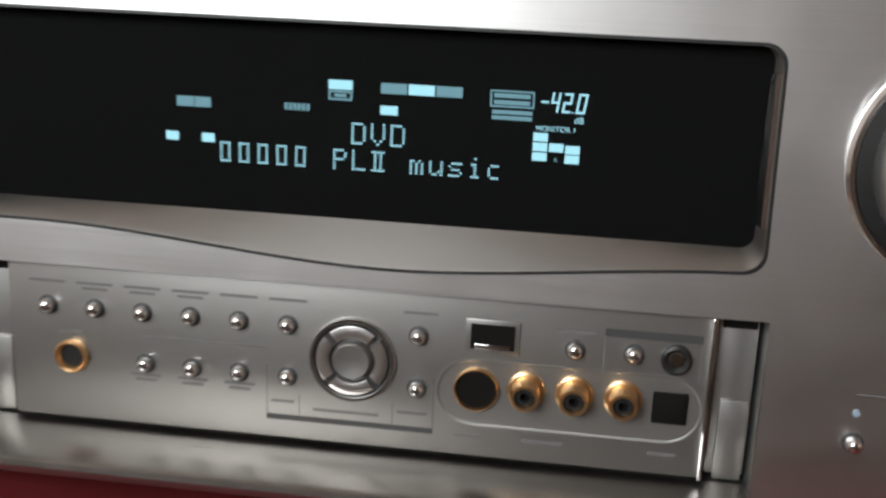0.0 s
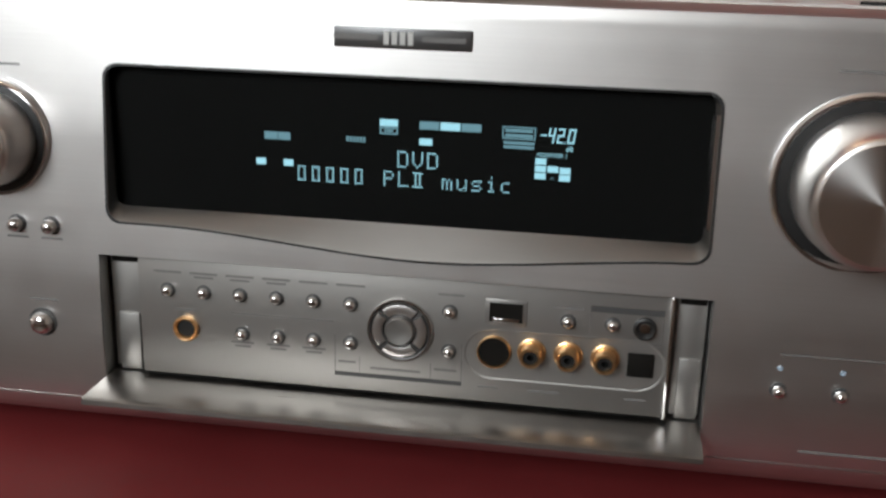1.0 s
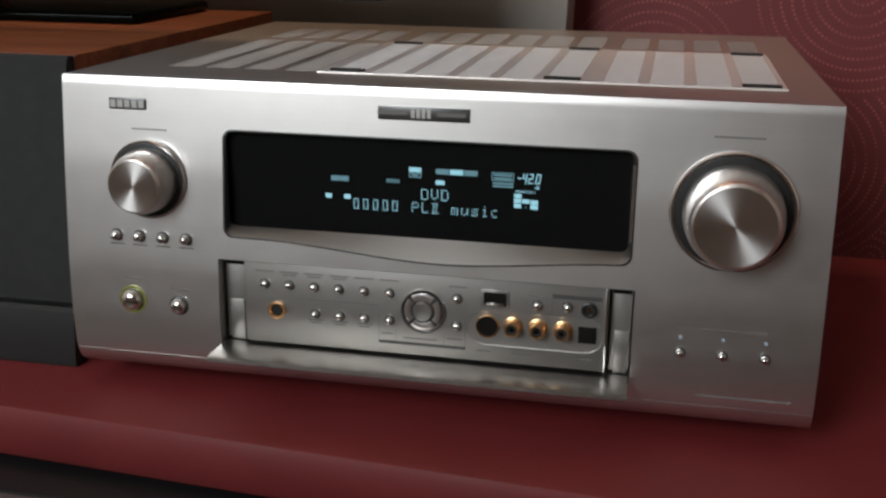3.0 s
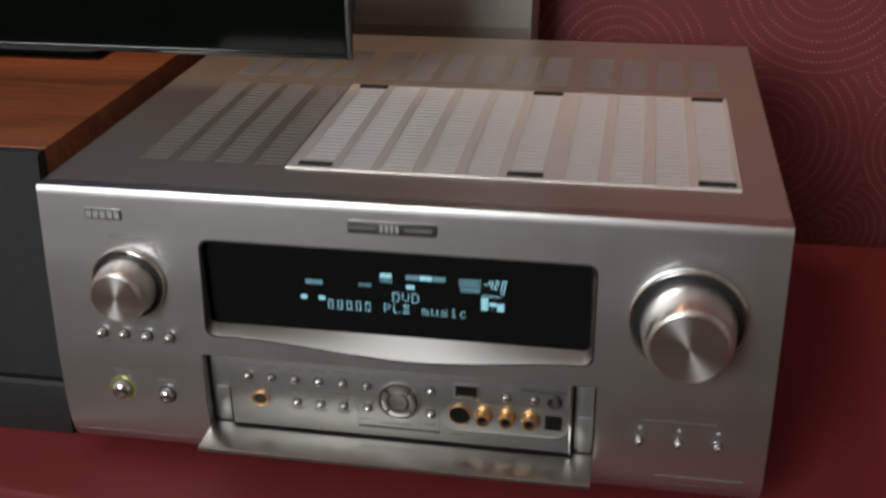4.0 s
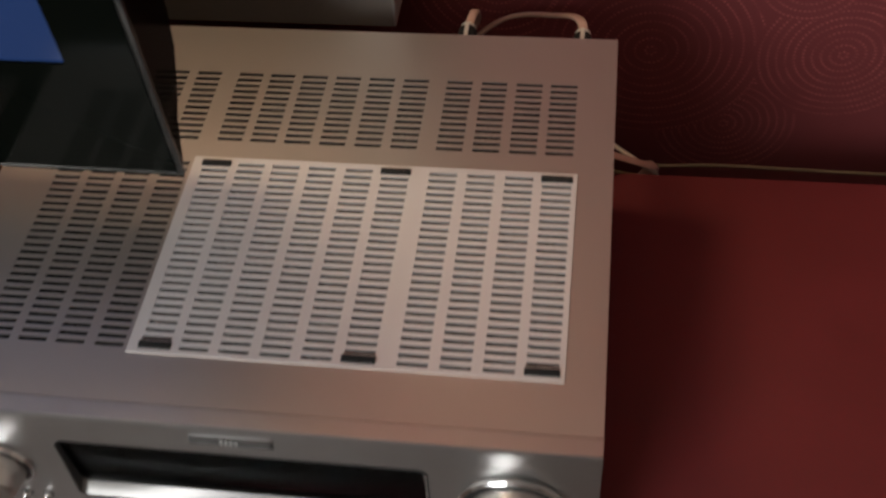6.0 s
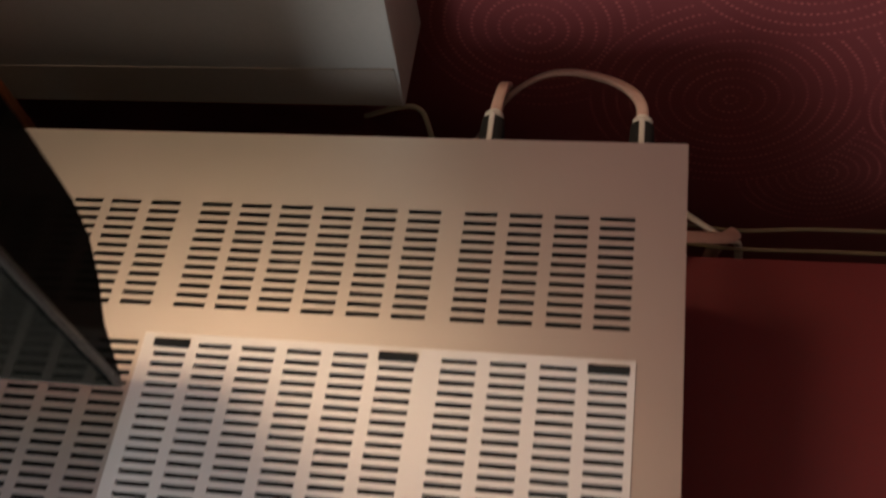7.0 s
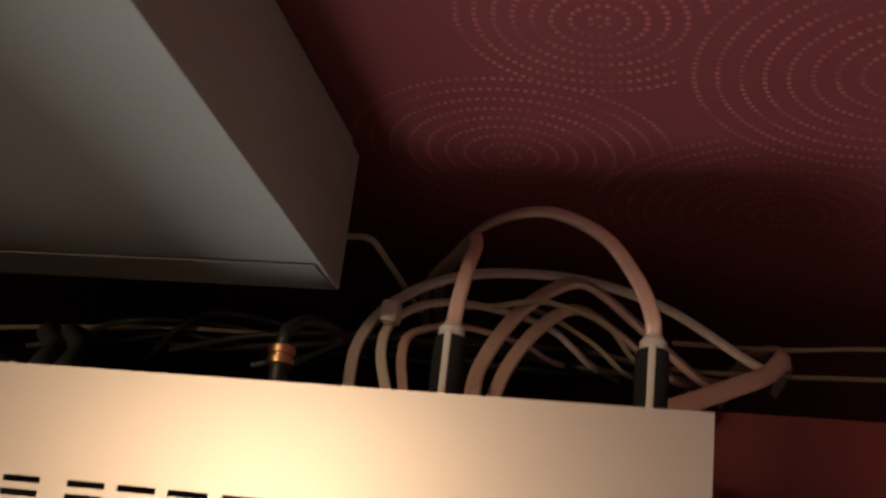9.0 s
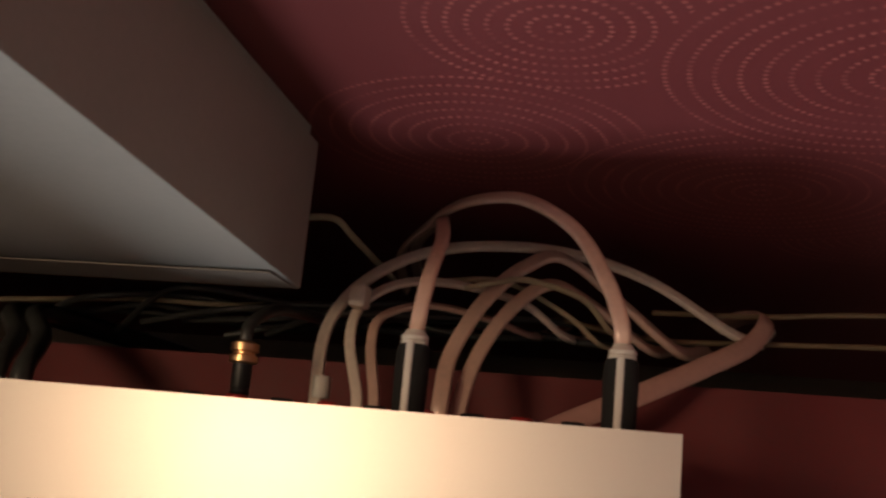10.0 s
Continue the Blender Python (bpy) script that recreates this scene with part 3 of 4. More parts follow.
def subpanel(rec):
    base = -0.0075
    part("connector_panel", box(-0.1065, 0.1045, base, 0.010, 0.0165, 0.0662, 0.0006), SUBPANEL, rec, "pale silver panel of small buttons and sockets behind the open flap")
    # Chrome strip added for the light caught by this left-facing edge.
    part("panel_end_strip", box(0.1035, 0.1050, base - 0.0016, 0.0, 0.0165, 0.0660, 0.0005), CHROME, rec, "chrome strip standing in for the lit left-facing edge")
    # Dark grey sheet closes the recess behind panel and brackets.
    part("recess_back", box(DOOR[0], DOOR[1], 0.0105, 0.0135, DOOR[2], DOOR[3]), DARK_GREY, rec)
    for x0, x1, s in ((-0.1210, -0.1075, -1), (0.1055, 0.1180, 1)):
        br = part("hinge_bracket", box(x0 + 0.0006, x1 - 0.0006, -0.0022, 0.010, 0.0160, 0.0655, 0.0006), SUBPANEL, rec, "grey hinge bracket")
        part("hinge_link", box(x0 + 0.0030, x1 - 0.0014, -0.0034, -0.0018, 0.0150, 0.0400, 0.0004), SUBPANEL, br)
        part("latch_slot", box(x0 + 0.0015, x1 - 0.0012, -0.0030, 0.0, 0.0618, 0.0650, 0.0004), VFD_BACK, br)
    for k, x in enumerate((-0.0940, -0.0790, -0.0640, -0.0490, -0.0340, -0.0190)):
        button(rec, x, 0.0531, 0.0023, base)
        caption(rec, x, 0.0612, 0.0115, base, 2 if k in (1, 2, 3) else 1)
    for k, x in enumerate((-0.0635, -0.0487, -0.0340)):
        button(rec, x, 0.0367, 0.0023, base)
        caption(rec, x, 0.0335, 0.0095, base, 2)
    caption(rec, -0.0470, 0.0455, 0.042, base, 1, 0.0004)
    for x, z in ((-0.0190, 0.0367), (0.0203, 0.0531), (0.0203, 0.0367), (0.0658, 0.0530), (0.0825, 0.0532)):
        button(rec, x, z, 0.0023, base)
    caption(rec, 0.0207, 0.0605, 0.010, base)
    caption(rec, 0.0658, 0.0588, 0.011, base)
    caption(rec, -0.0870, 0.0455, 0.009, base)
    # cursor pad
    cx, cz = 0.0008, 0.0441
    pad = part("cursor_pad", lathe([(0.0128, -0.0005), (0.0128, 0.0010), (0.0122, 0.0016), (0.0116, 0.0014), (0.0114, 0.0002), (0, 0.0002)], (cx, base, cz), seg=48), BADGE, rec, "round cursor pad with four silver keys")
    part("pad_rim", lathe([(0.0131, -0.0004), (0.0131, 0.0012), (0.0127, 0.0018), (0.0121, 0.0018), (0.0119, 0.0010)], (cx, base, cz), seg=48), CHROME, pad, "thin chrome rim")
    for k in range(4):
        bm = bmesh.new()
        rows = []
        for j in range(11):
            a = radians(k * 90 + 6 - 45 + 78 * j / 10)
            c, s = math.cos(a), math.sin(a)
            rows.append([(cx + c * r, base - h, cz + s * r) for r, h in ((0.0068, 0.0003), (0.0070, 0.0018), (0.0090, 0.0023), (0.0108, 0.0018), (0.0111, 0.0003))])
        part("cursor_key", loft(rows, caps=True, bm=bm), KNOB_SIDE, pad)
    part("enter_key", lathe([(0.0058, 0.0), (0.0058, 0.0022), (0.0052, 0.0030), (0.0028, 0.0026), (0, 0.0024)], (cx, base, cz), seg=36), SUBPANEL, pad)
    part("printed_band", box(-0.0255, 0.0255, base - 0.0001, base + 0.0002, 0.0225, 0.0242), DARK_GREY, rec, "dark grey printed band", smooth=0)
    for x in (-0.0255, -0.0155, 0.0130, 0.0252):
        part("printed_line", box(x, x + 0.0003, base - 0.00008, base + 0.0002, 0.0242, 0.0400 if abs(x) > 0.02 else 0.031), INK, rec, smooth=0)
    caption(rec, -0.0205, 0.0290, 0.007, base)
    caption(rec, 0.0190, 0.0290, 0.009, base)
    caption(rec, -0.0010, 0.0272, 0.020, base)
    # headphone socket
    ph = part("headphone_socket", lathe([(0.0053, -0.001), (0.0053, 0.0016), (0.0047, 0.0022), (0.0041, 0.0018), (0.0037, 0.0006), (0.0036, -0.001)], (-0.0870, base, 0.0372), seg=32), GOLD, rec, "gold rimmed headphone socket")
    part("socket_hole", lathe([(0.0036, 0.0003), (0, 0.0003)], (-0.0870, base, 0.0372), seg=24), BLACK, ph)
    # usb
    us = part("usb_port", box(0.0340, 0.0500, base - 0.0006, base + 0.001, 0.0495, 0.0600, 0.0004), SUBPANEL, rec, "usb port with metal shell")
    part("port_opening", box(0.0356, 0.0484, base - 0.0009, base + 0.001, 0.0510, 0.0586), VFD_BACK, us)
    part("port_tongue", box(0.0368, 0.0472, base - 0.0014, base + 0.001, 0.0512, 0.0526, 0.0002), CHROME, us)
    caption(rec, 0.0420, 0.0472, 0.006, base)
    # recessed socket bay
    bay = [(x, z) for x, z in [(0.0365 + 0.0105 * math.cos(radians(a)), 0.0370 + 0.0105 * math.sin(radians(a))) for a in range(90, 271, 15)] + [(0.0930 + 0.0105 * math.cos(radians(a)), 0.0370 + 0.0105 * math.sin(radians(a))) for a in range(-90, 91, 15)]]
    grow = lambda f, y: [(0.0647 + (x - 0.0647) * (1 + f * 0.35), y, 0.0370 + (z - 0.0370) * (1 + f)) for x, z in bay]
    part("socket_bay", loft([grow(0, base - 0.0001), grow(0.02, base - 0.0004), grow(-0.02, base - 0.0005), grow(-0.07, base - 0.0002)], closed=True, caps=False), SUBPANEL, rec, "rounded raised border round the video sockets")
    part("socket_bay_floor", loft([grow(-0.07, base - 0.0002), grow(-0.3, base - 0.00025)], closed=True, caps=True), SUBPANEL, rec)
    sv = part("video_socket", lathe([(0.0066, -0.001), (0.0066, 0.0018), (0.0063, 0.0022), (0.0060, 0.0018), (0.0059, 0.0)], (0.0380, base, 0.0384), seg=36), GOLD, rec, "round multi-pin video socket with gold rim")
    part("socket_insert", lathe([(0.0061, 0.0008), (0, 0.0010)], (0.0380, base, 0.0384), seg=28), VFD_BACK, sv)
    for x in (0.0525, 0.0665, 0.0805):
        connector(rec, x, 0.0394, base)
        caption(rec, x, 0.0285, 0.007, base)
    op = part("optical_socket", box(0.0890, 0.0990, base - 0.0012, base + 0.001, 0.0330, 0.0425, 0.0004), VFD_BACK, rec, "square black optical socket flap")
    part("socket_flap", box(0.0900, 0.0980, base - 0.0017, base - 0.001, 0.0338, 0.0416, 0.0003), VFD_BACK, op)
    mic = part("microphone_socket", lathe([(0.0044, -0.001), (0.0044, 0.0014), (0.0036, 0.0018), (0.0024, 0.0008), (0.0018, -0.0005)], (0.0945, base, 0.0527), seg=28), BLACK, rec, "small black microphone socket")
    part("socket_pin", lathe([(0.0019, 0.0006), (0, 0.0006)], (0.0945, base, 0.0527), seg=16), CHROME, mic)
    part("printed_band", box(0.0740, 0.1015, base - 0.0001, base + 0.0002, 0.0578, 0.0602), DARK_GREY, rec, "dark grey printed band", smooth=0)
    for z0, z1, x0, x1 in ((0.0462, 0.0465, 0.0740, 0.1015), (0.0465, 0.0578, 0.0740, 0.0743), (0.0465, 0.0578, 0.1012, 0.1015)):
        part("printed_line", box(x0, x1, base - 0.00008, base + 0.0002, z0, z1), INK, rec, smooth=0)
    for x, w in ((0.036, 0.008), (0.058, 0.012), (0.093, 0.008)):
        caption(rec, x, 0.0235, w, base)
    # open flap
    rows = []
    for x in (DOOR[0] + 0.0006, DOOR[1] - 0.0006):
        rows.append([(x, -0.0050, 0.0146), (x, -0.0320, 0.0150), (x, -0.0340, 0.0142), (x, -0.0343, 0.0124), (x, -0.0325, 0.0114), (x, -0.0130, 0.0104), (x, -0.0050, 0.0112)])
    part("flap_door", loft(rows, closed=True, caps=True), FLAP, rec, "brushed metal flap folded down and open")


def receiver():
    rec = thing("av_receiver", (0, 0.18, SHELF_Z), "silver brushed aluminium home cinema receiver with lit display and open flap", "receiver")
    front_panel(rec)
    display(rec)
    for o in rec.children:
        if o.data.materials[0] in (VFD, VFD_DIM):
            o.location.x, o.location.z = 0.0010, 0.0006
    before = set(rec.children)
    subpanel(rec)
    for o in rec.children:
        if o not in before:
            o.location.z = 0.0018
    knob(rec, -0.1635, 0.1128, 0.0235, 0.0200, "source_knob")
    knob(rec, 0.1662, 0.1140, 0.0330, 0.0295, "volume_knob")
    for x in (-0.1850, -0.1705, -0.1557, -0.1412):
        button(rec, x, 0.0786, 0.0029, face_y(0.0786), tall=0.005)
        caption(rec, x, 0.0738, 0.009, face_y(0.0735), 1 if x < -0.18 else 2)
    b = button(rec, -0.1765, 0.0396, 0.0062, face_y(0.0396), "power_button", 0.006)
    part("lit_ring", lathe([(0.0086, -0.0006), (0.0086, 0.0005), (0.0070, 0.0005)], (-0.1765, face_y(0.0396), 0.0396), seg=36), LED_GREEN, b, "yellow-green ring lens")
    caption(rec, -0.1765, 0.0530, 0.011, face_y(0.05))
    button(rec, -0.1470, 0.0380, 0.0046, face_y(0.0380), "standby_button", 0.005)
    caption(rec, -0.1462, 0.0482, 0.012, face_y(0.045))
    for x in (0.1445, 0.1668, 0.1890):
        button(rec, x, 0.0358, 0.0023, face_y(0.0358), tall=0.0042)
        part("indicator", lathe([(0.0010, 0.0), (0.0010, 0.0004), (0, 0.0005)], (x, face_y(0.0445), 0.0445), seg=14), LED_BLUE, rec, "small pale indicator lamp")
    part("printed_line", box(0.144, 0.189, face_y(0.050) - 0.0001, face_y(0.050), 0.0497, 0.0502), INK, rec, smooth=0)
    part("printed_line", box(0.155, 0.205, face_y(0.0115) - 0.0001, face_y(0.0115) + 0.0002, 0.0108, 0.0118), INK, rec, smooth=0)
    caption(rec, -0.163, 0.1420, 0.022, face_y(0.1412))
    caption(rec, 0.1665, 0.1535, 0.026, face_y(0.1525))
    y = face_y(0.1555)
    lg = part("maker_badge", box(-0.1870, -0.1645, y - 0.0012, y + 0.002, 0.1525, 0.1590, 0.0003), BADGE, rec, "small dark badge with silver marks")
    part("badge_mark", rects([(-0.1862 + 0.0044 * k, -0.1830 + 0.0044 * k, 0.1536, 0.1579) for k in range(5)], y - 0.0012, 0.0003), BADGE_MARK, lg)
    y = face_y(0.1575)
    ad = part("feature_badge", box(-0.0265, 0.0248, y - 0.0012, y + 0.002, 0.1538, 0.1613, 0.0003), BADGE, rec, "dark grey feature badge with silver marks")
    part("badge_mark", rects([(-0.0266, -0.0100, 0.1567, 0.1586), (0.0065, 0.0226, 0.1567, 0.1586)], y - 0.0012, 0.0002), INK, ad)
    part("badge_mark", rects([(-0.0078 + 0.0030 * k, -0.0058 + 0.0030 * k, 0.1553, 0.1600) for k in range(4)], y - 0.0012, 0.0003), BADGE_MARK, ad)
    # casing
    for x0, x1 in ((-HALF + 0.0005, -HALF + 0.002), (HALF - 0.002, HALF - 0.0005)):
        part("side_panel", box(x0, x1, 0.010, 0.3525, -0.004, TOP_Z - 0.0015), COVER, rec, "champagne painted steel side")
    part("base_plate", box(-0.214, 0.214, 0.014, 0.346, -0.006, -0.004), REAR, rec)
    # Added dark sheet stands in for the shade below the vent slots.
    part("inner_baffle", box(-0.212, 0.212, 0.030, 0.340, 0.120, 0.124), VENT_SHADE, rec, "dark sheet standing in for the shaded inside below the vents")
    part("rear_panel", box(-0.214, 0.214, 0.3440, 0.3460, -0.004, TOP_Z - 0.004), REAR, rec, "dark steel rear panel")
    cols = [(-0.1751, -0.1562), (-0.1503, -0.1314), (-0.1255, -0.1066), (-0.0997, -0.0808), (-0.0669, -0.0481), (-0.0421, -0.0233), (-0.0173, 0.0020), (0.0085, 0.0275), (0.0342, 0.0533), (0.0600, 0.0791), (0.0928, 0.1116), (0.1186, 0.1374), (0.1444, 0.1634), (0.1697, 0.1890)]
    rear = [(0.2308 + 0.0062 * k, 0.2338 + 0.0062 * k) for k in range(12)]
    fore = [(0.0510 + 0.00618 * k, 0.0540 + 0.00618 * k) for k in range(26)]
    plate_x, plate_y = (-0.0778, 0.1930), (0.0475, 0.2135)
    xs = sorted({-HALF, HALF, plate_x[0] - 0.0003, plate_x[1] + 0.0003, *(v for c in cols for v in c)})
    ys = sorted({0.0125, 0.3540, *(v for c in rear + fore for v in c), plate_y[0], plate_y[1]})
    holes = set()
    for i, (xa, xb) in enumerate(zip(xs, xs[1:])):
        for j, (ya, yb) in enumerate(zip(ys, ys[1:])):
            mx, my = (xa + xb) / 2, (ya + yb) / 2
            if plate_x[0] < mx < plate_x[1] and plate_y[0] < my < plate_y[1]:
                holes.add((i, j))
            elif any(a < mx < b for a, b in cols) and any(a < my < b for a, b in rear + (fore if mx < plate_x[0] else [])):
                holes.add((i, j))
    part("top_cover", sheet(xs, ys, holes, TOP_Z - 0.0012, TOP_Z), COVER, rec, "champagne steel top cover with rows of vent slots", smooth=0)
    part("cover_rear_lip", box(-HALF, HALF, 0.3525, 0.3540, TOP_Z - 0.012, TOP_Z - 0.0012), COVER, rec)
    part("panel_join", box(-HALF + 0.001, HALF - 0.001, 0.0120, 0.0125, TOP_Z - 0.003, TOP_Z - 0.0008), BLACK, rec)
    pcols = [tuple(0.179 + (v - 0.179) * 1.012 for v in c) for c in cols if c[0] > plate_x[0]]
    pads = []
    for k in (0, 5, 9):
        a, b = pcols[k]
        pads += [(a - 0.001, b + 0.001, 0.0504, 0.0558), (a - 0.001, b + 0.001, 0.2048, 0.2100)]
    xs = sorted({plate_x[0], plate_x[1], *(v for c in pcols for v in c)})
    ys = sorted({plate_y[0], plate_y[1], *(v for c in fore for v in c)})
    holes = {(i, j) for i, (xa, xb) in enumerate(zip(xs, xs[1:])) for j, (ya, yb) in enumerate(zip(ys, ys[1:])) if any(a < (xa + xb) / 2 < b for a, b in pcols) and any(a < (ya + yb) / 2 < b for a, b in fore)}
    plate = part("vent_plate", sheet(xs, ys, holes, TOP_Z - 0.0012, TOP_Z + 0.0008), PLATE, rec, "pale slotted vent plate let into the top", smooth=0)
    for x0, x1, y0, y1 in pads:
        part("rubber_pad", box(x0, x1, y0, y1, TOP_Z + 0.0006, TOP_Z + 0.0022, 0.0006), RUBBER, plate, "black rubber pad")
    for x in (-0.165, 0.165):
        for y in (0.06, 0.31):
            part("foot", lathe([(0.020, 0), (0.024, 0.003), (0.024, 0.0165)], (x, y, SHELF_Z), "z", 28), BLACK, rec)
    # sockets on the rear
    for k in range(9):
        x = -0.02 + 0.0235 * k
        post = part("binding_post", lathe([(0.0062, 0), (0.0062, 0.011), (0.0050, 0.013), (0.0, 0.013)], (x, 0.346, 0.117), "y", 16), RED_CAP if k % 2 else BLACK, rec, "red capped terminal" if k % 2 else "black capped terminal")
    for k in range(8):
        part("rear_socket", lathe([(0.0045, 0), (0.0045, 0.008), (0.003, 0.008), (0.003, 0.002), (0, 0.002)], (-0.19 + 0.02 * k, 0.346, 0.060), "y", 14), GOLD if k % 3 else RED_CAP, rec)
    own(rec)
    return rec


receiver()


# ---- the television ----
def television():
    x1, x0, z0, z1 = -0.064, -1.02, 0.2045, 0.80
    tv = thing("television", (-0.54, 0.19, 0.18), "gloss black flat television showing a plain blue picture", "television")
    prof = [(0.1700, z0 + 0.001), (0.1850, 0.238), (0.2000, 0.256), (0.2120, 0.276), (0.2180, 0.30), (0.2210, 0.35), (0.2210, z1 - 0.06), (0.2050, z1 - 0.01), (0.1700, z1)]
    rows = []
    for x, s in ((x0 + 0.004, 1), (x0 + 0.02, 1), (x1 - 0.010, 1), (x1 - 0.0015, 1.0)):
        rows.append([(x, 0.1690 + (y - 0.1690) * s, z) for y, z in prof])
    part("back_shell", loft(rows, closed=True, caps=True), GLOSS, tv, "gloss black back shell curving out from the lower edge")
    fr = bmesh.new()
    sx0, sx1, sz0, sz1 = -0.97, -0.1135, 0.300, 0.745
    for a, b, c, d in ((x0, x1 - 0.0045, z0 + 0.0045, sz0), (x0, x1 - 0.0045, sz1, z1), (x0, sx0, sz0, sz1), (sx1, x1 - 0.0045, sz0, sz1)):
        box(a, b, 0.1645, 0.1690, c, d, bm=fr)
    bez = part("bezel", fr, GLOSS, tv, "wide gloss black bezel")
    part("clear_edge", box(x1 - 0.0045, x1, 0.1650, 0.1690, z0, z1, 0.0008), CLEAR, bez, "clear acrylic edge strip")
    part("clear_edge", box(x0, x1 - 0.0045, 0.1650, 0.1690, z0, z0 + 0.0045, 0.0008), CLEAR, bez, "clear acrylic edge strip")
    part("screen", box(sx0, sx1, 0.1665, 0.1690, sz0, sz1), SCREEN, tv, "lit plain blue screen")
    part("stand_neck", box(-0.60, -0.42, 0.2215, 0.26, 0.186, 0.34, 0.004), BLACK, tv)
    part("stand_base", box(-0.72, -0.290, 0.235, 0.380, 0.1765, 0.186, 0.004), GLOSS, tv, "black stand base plate")
    own(tv)


television()


# ---- the wooden loudspeaker beside the receiver ----
def loudspeaker():
    sp = thing("loudspeaker", (-0.5, 0.2, SHELF_Z), "cherry veneered loudspeaker with black cloth grille on red shelf", "speaker")
    part("cabinet_body", box(-0.80, -0.2350, 0.047, 0.395, SHELF_Z, 0.1760, 0.0015), CHERRY, sp, "cherry wood veneer cabinet")
    rows = []
    for x in (-0.80, -0.2360):
        rows.append([(x, 0.0462, 0.0180), (x, 0.0462, 0.1755), (x, 0.0400, 0.1755), (x, 0.0375, 0.1730), (x, 0.0215, 0.0205), (x, 0.0235, 0.0180)])
    part("grille", loft(rows, closed=True, caps=True), CLOTH, sp, "black cloth grille")
    rows = []
    for x in (-0.80, -0.2350):
        rows.append([(x, 0.0462, SHELF_Z), (x, 0.0462, 0.0172), (x, 0.0205, 0.0172), (x, 0.0180, 0.0150), (x, 0.0150, SHELF_Z + 0.003), (x, 0.0165, SHELF_Z)])
    part("plinth", loft(rows, closed=True, caps=True), PLINTH, sp, "dark grey plinth strip")
    own(sp)


loudspeaker()


# ---- the pale box on the wall ----
def wall_box():
    wb = thing("wall_cabinet", (-0.2, WALL_Y, 0.144), "pale grey enamelled metal box mounted on the red wall", "wall box")
    x0, x1 = -0.52, 0.0335
    part("housing", box(x0, x1, 0.4115, 0.4860, 0.1280, 0.70, 0.0012), BOX_PAINT, wb)
    # Flat darker band over the lowest few centimetres of the front.
    part("lower_rail", box(x0 + 0.002, x1 - 0.0016, 0.41132, 0.4118, 0.1290, 0.1655), BOX_BAND, wb, "darker grey-brown band along the lower front")
    part("back_plate", box(x0 + 0.004, x1 - 0.004, 0.4862, WALL_Y - 0.0005, 0.1320, 0.69), BOX_PAINT, wb)
    # the box leans back and to one side a little
    for o in wb.children:
        for v in o.data.vertices:
            lift = max(0.0, v.co.z - 0.19)
            v.co.x += 0.033 * lift
            v.co.y += 0.045 * lift if v.co.y < 0.45 else 0.0
    own(wb)


wall_box()


# ---- cables behind the receiver ----
def plugged_cable(name, label, x, z, points, radius, jacket):
    t = thing(name, (x, 0.346, z), label, "cable", "speaker cables")
    part("cable_jacket", tube(points, radius, 14, 1.25, twin=True), jacket, t)
    pl = part("plug", lathe([(0.0066, -0.010), (0.0074, 0.002), (0.0078, 0.020), (0.0072, 0.030), (0.0050, 0.0315), (0, 0.0315)], (x, 0.3545, z), "y", 22), RUBBER, t, "black plug barrel")
    part("plug_stripe", box(x - 0.0018, x + 0.0016, 0.3480, 0.3860, z + 0.0055, z + 0.0082, 0.0008), WHITE_TAG, pl, "white stripe")
    part("plug_collar", lathe([(0.0050, 0.0), (0.0062, 0.0005), (0.0062, 0.0018), (0.0055, 0.0022), (0.0062, 0.0026), (0.0062, 0.0040), (0.0055, 0.0046), (0.0040, 0.0070)], (x, 0.3850, z), "y", 22), WHITE_TAG, pl, "pale ribbed collar")
    own(t)


def plain_cable(name, label, points, radius, material, flat=1.0, twin=False, group="cables"):
    ob = finish(tube(points, radius, 12, flat, twin), name, material)
    return tagged(ob, label, "cable", group)


plugged_cable("speaker_cable", "clear pink twin speaker cable in a black plug", 0.098, 0.149,
              [(0.098, 0.3880, 0.149), (0.0992, 0.4040, 0.1475), (0.0998, 0.4220, 0.1385), (0.0980, 0.4420, 0.1150), (0.0910, 0.4580, 0.0880), (0.0760, 0.4720, 0.0320), (0.04, 0.478, -0.06), (0.01, 0.478, -0.2)], 0.0030, JACKET)
plugged_cable("speaker_cable", "clear pink twin speaker cable arching behind the receiver", 0.1900, 0.146,
              [(0.190, 0.3880, 0.146), (0.1888, 0.4010, 0.147), (0.1810, 0.4210, 0.1370), (0.1630, 0.4500, 0.1140), (0.1370, 0.4680, 0.0990), (0.1150, 0.4720, 0.0880), (0.0910, 0.4730, 0.0640), (0.0660, 0.4740, 0.0180), (0.0350, 0.4680, -0.0420), (0, 0.474, -0.2)], 0.0030, JACKET)
plain_cable("speaker_cable", "clear twin speaker cable looping to the shelf edge", [(0.0270, 0.3490, 0.0600), (0.0240, 0.3650, 0.0600), (0.0210, 0.4050, 0.0460), (0.0340, 0.4340, 0.0320), (0.0610, 0.4550, 0.0180), (0.0950, 0.4660, 0.0030), (0.1440, 0.4680, -0.0120), (0.1940, 0.4560, -0.0260), (0.2500, 0.4270, -0.0420), (0.268, 0.44, -0.08), (0.27, 0.448, -0.2)], 0.0031, JACKET_PALE, 1.2, True)
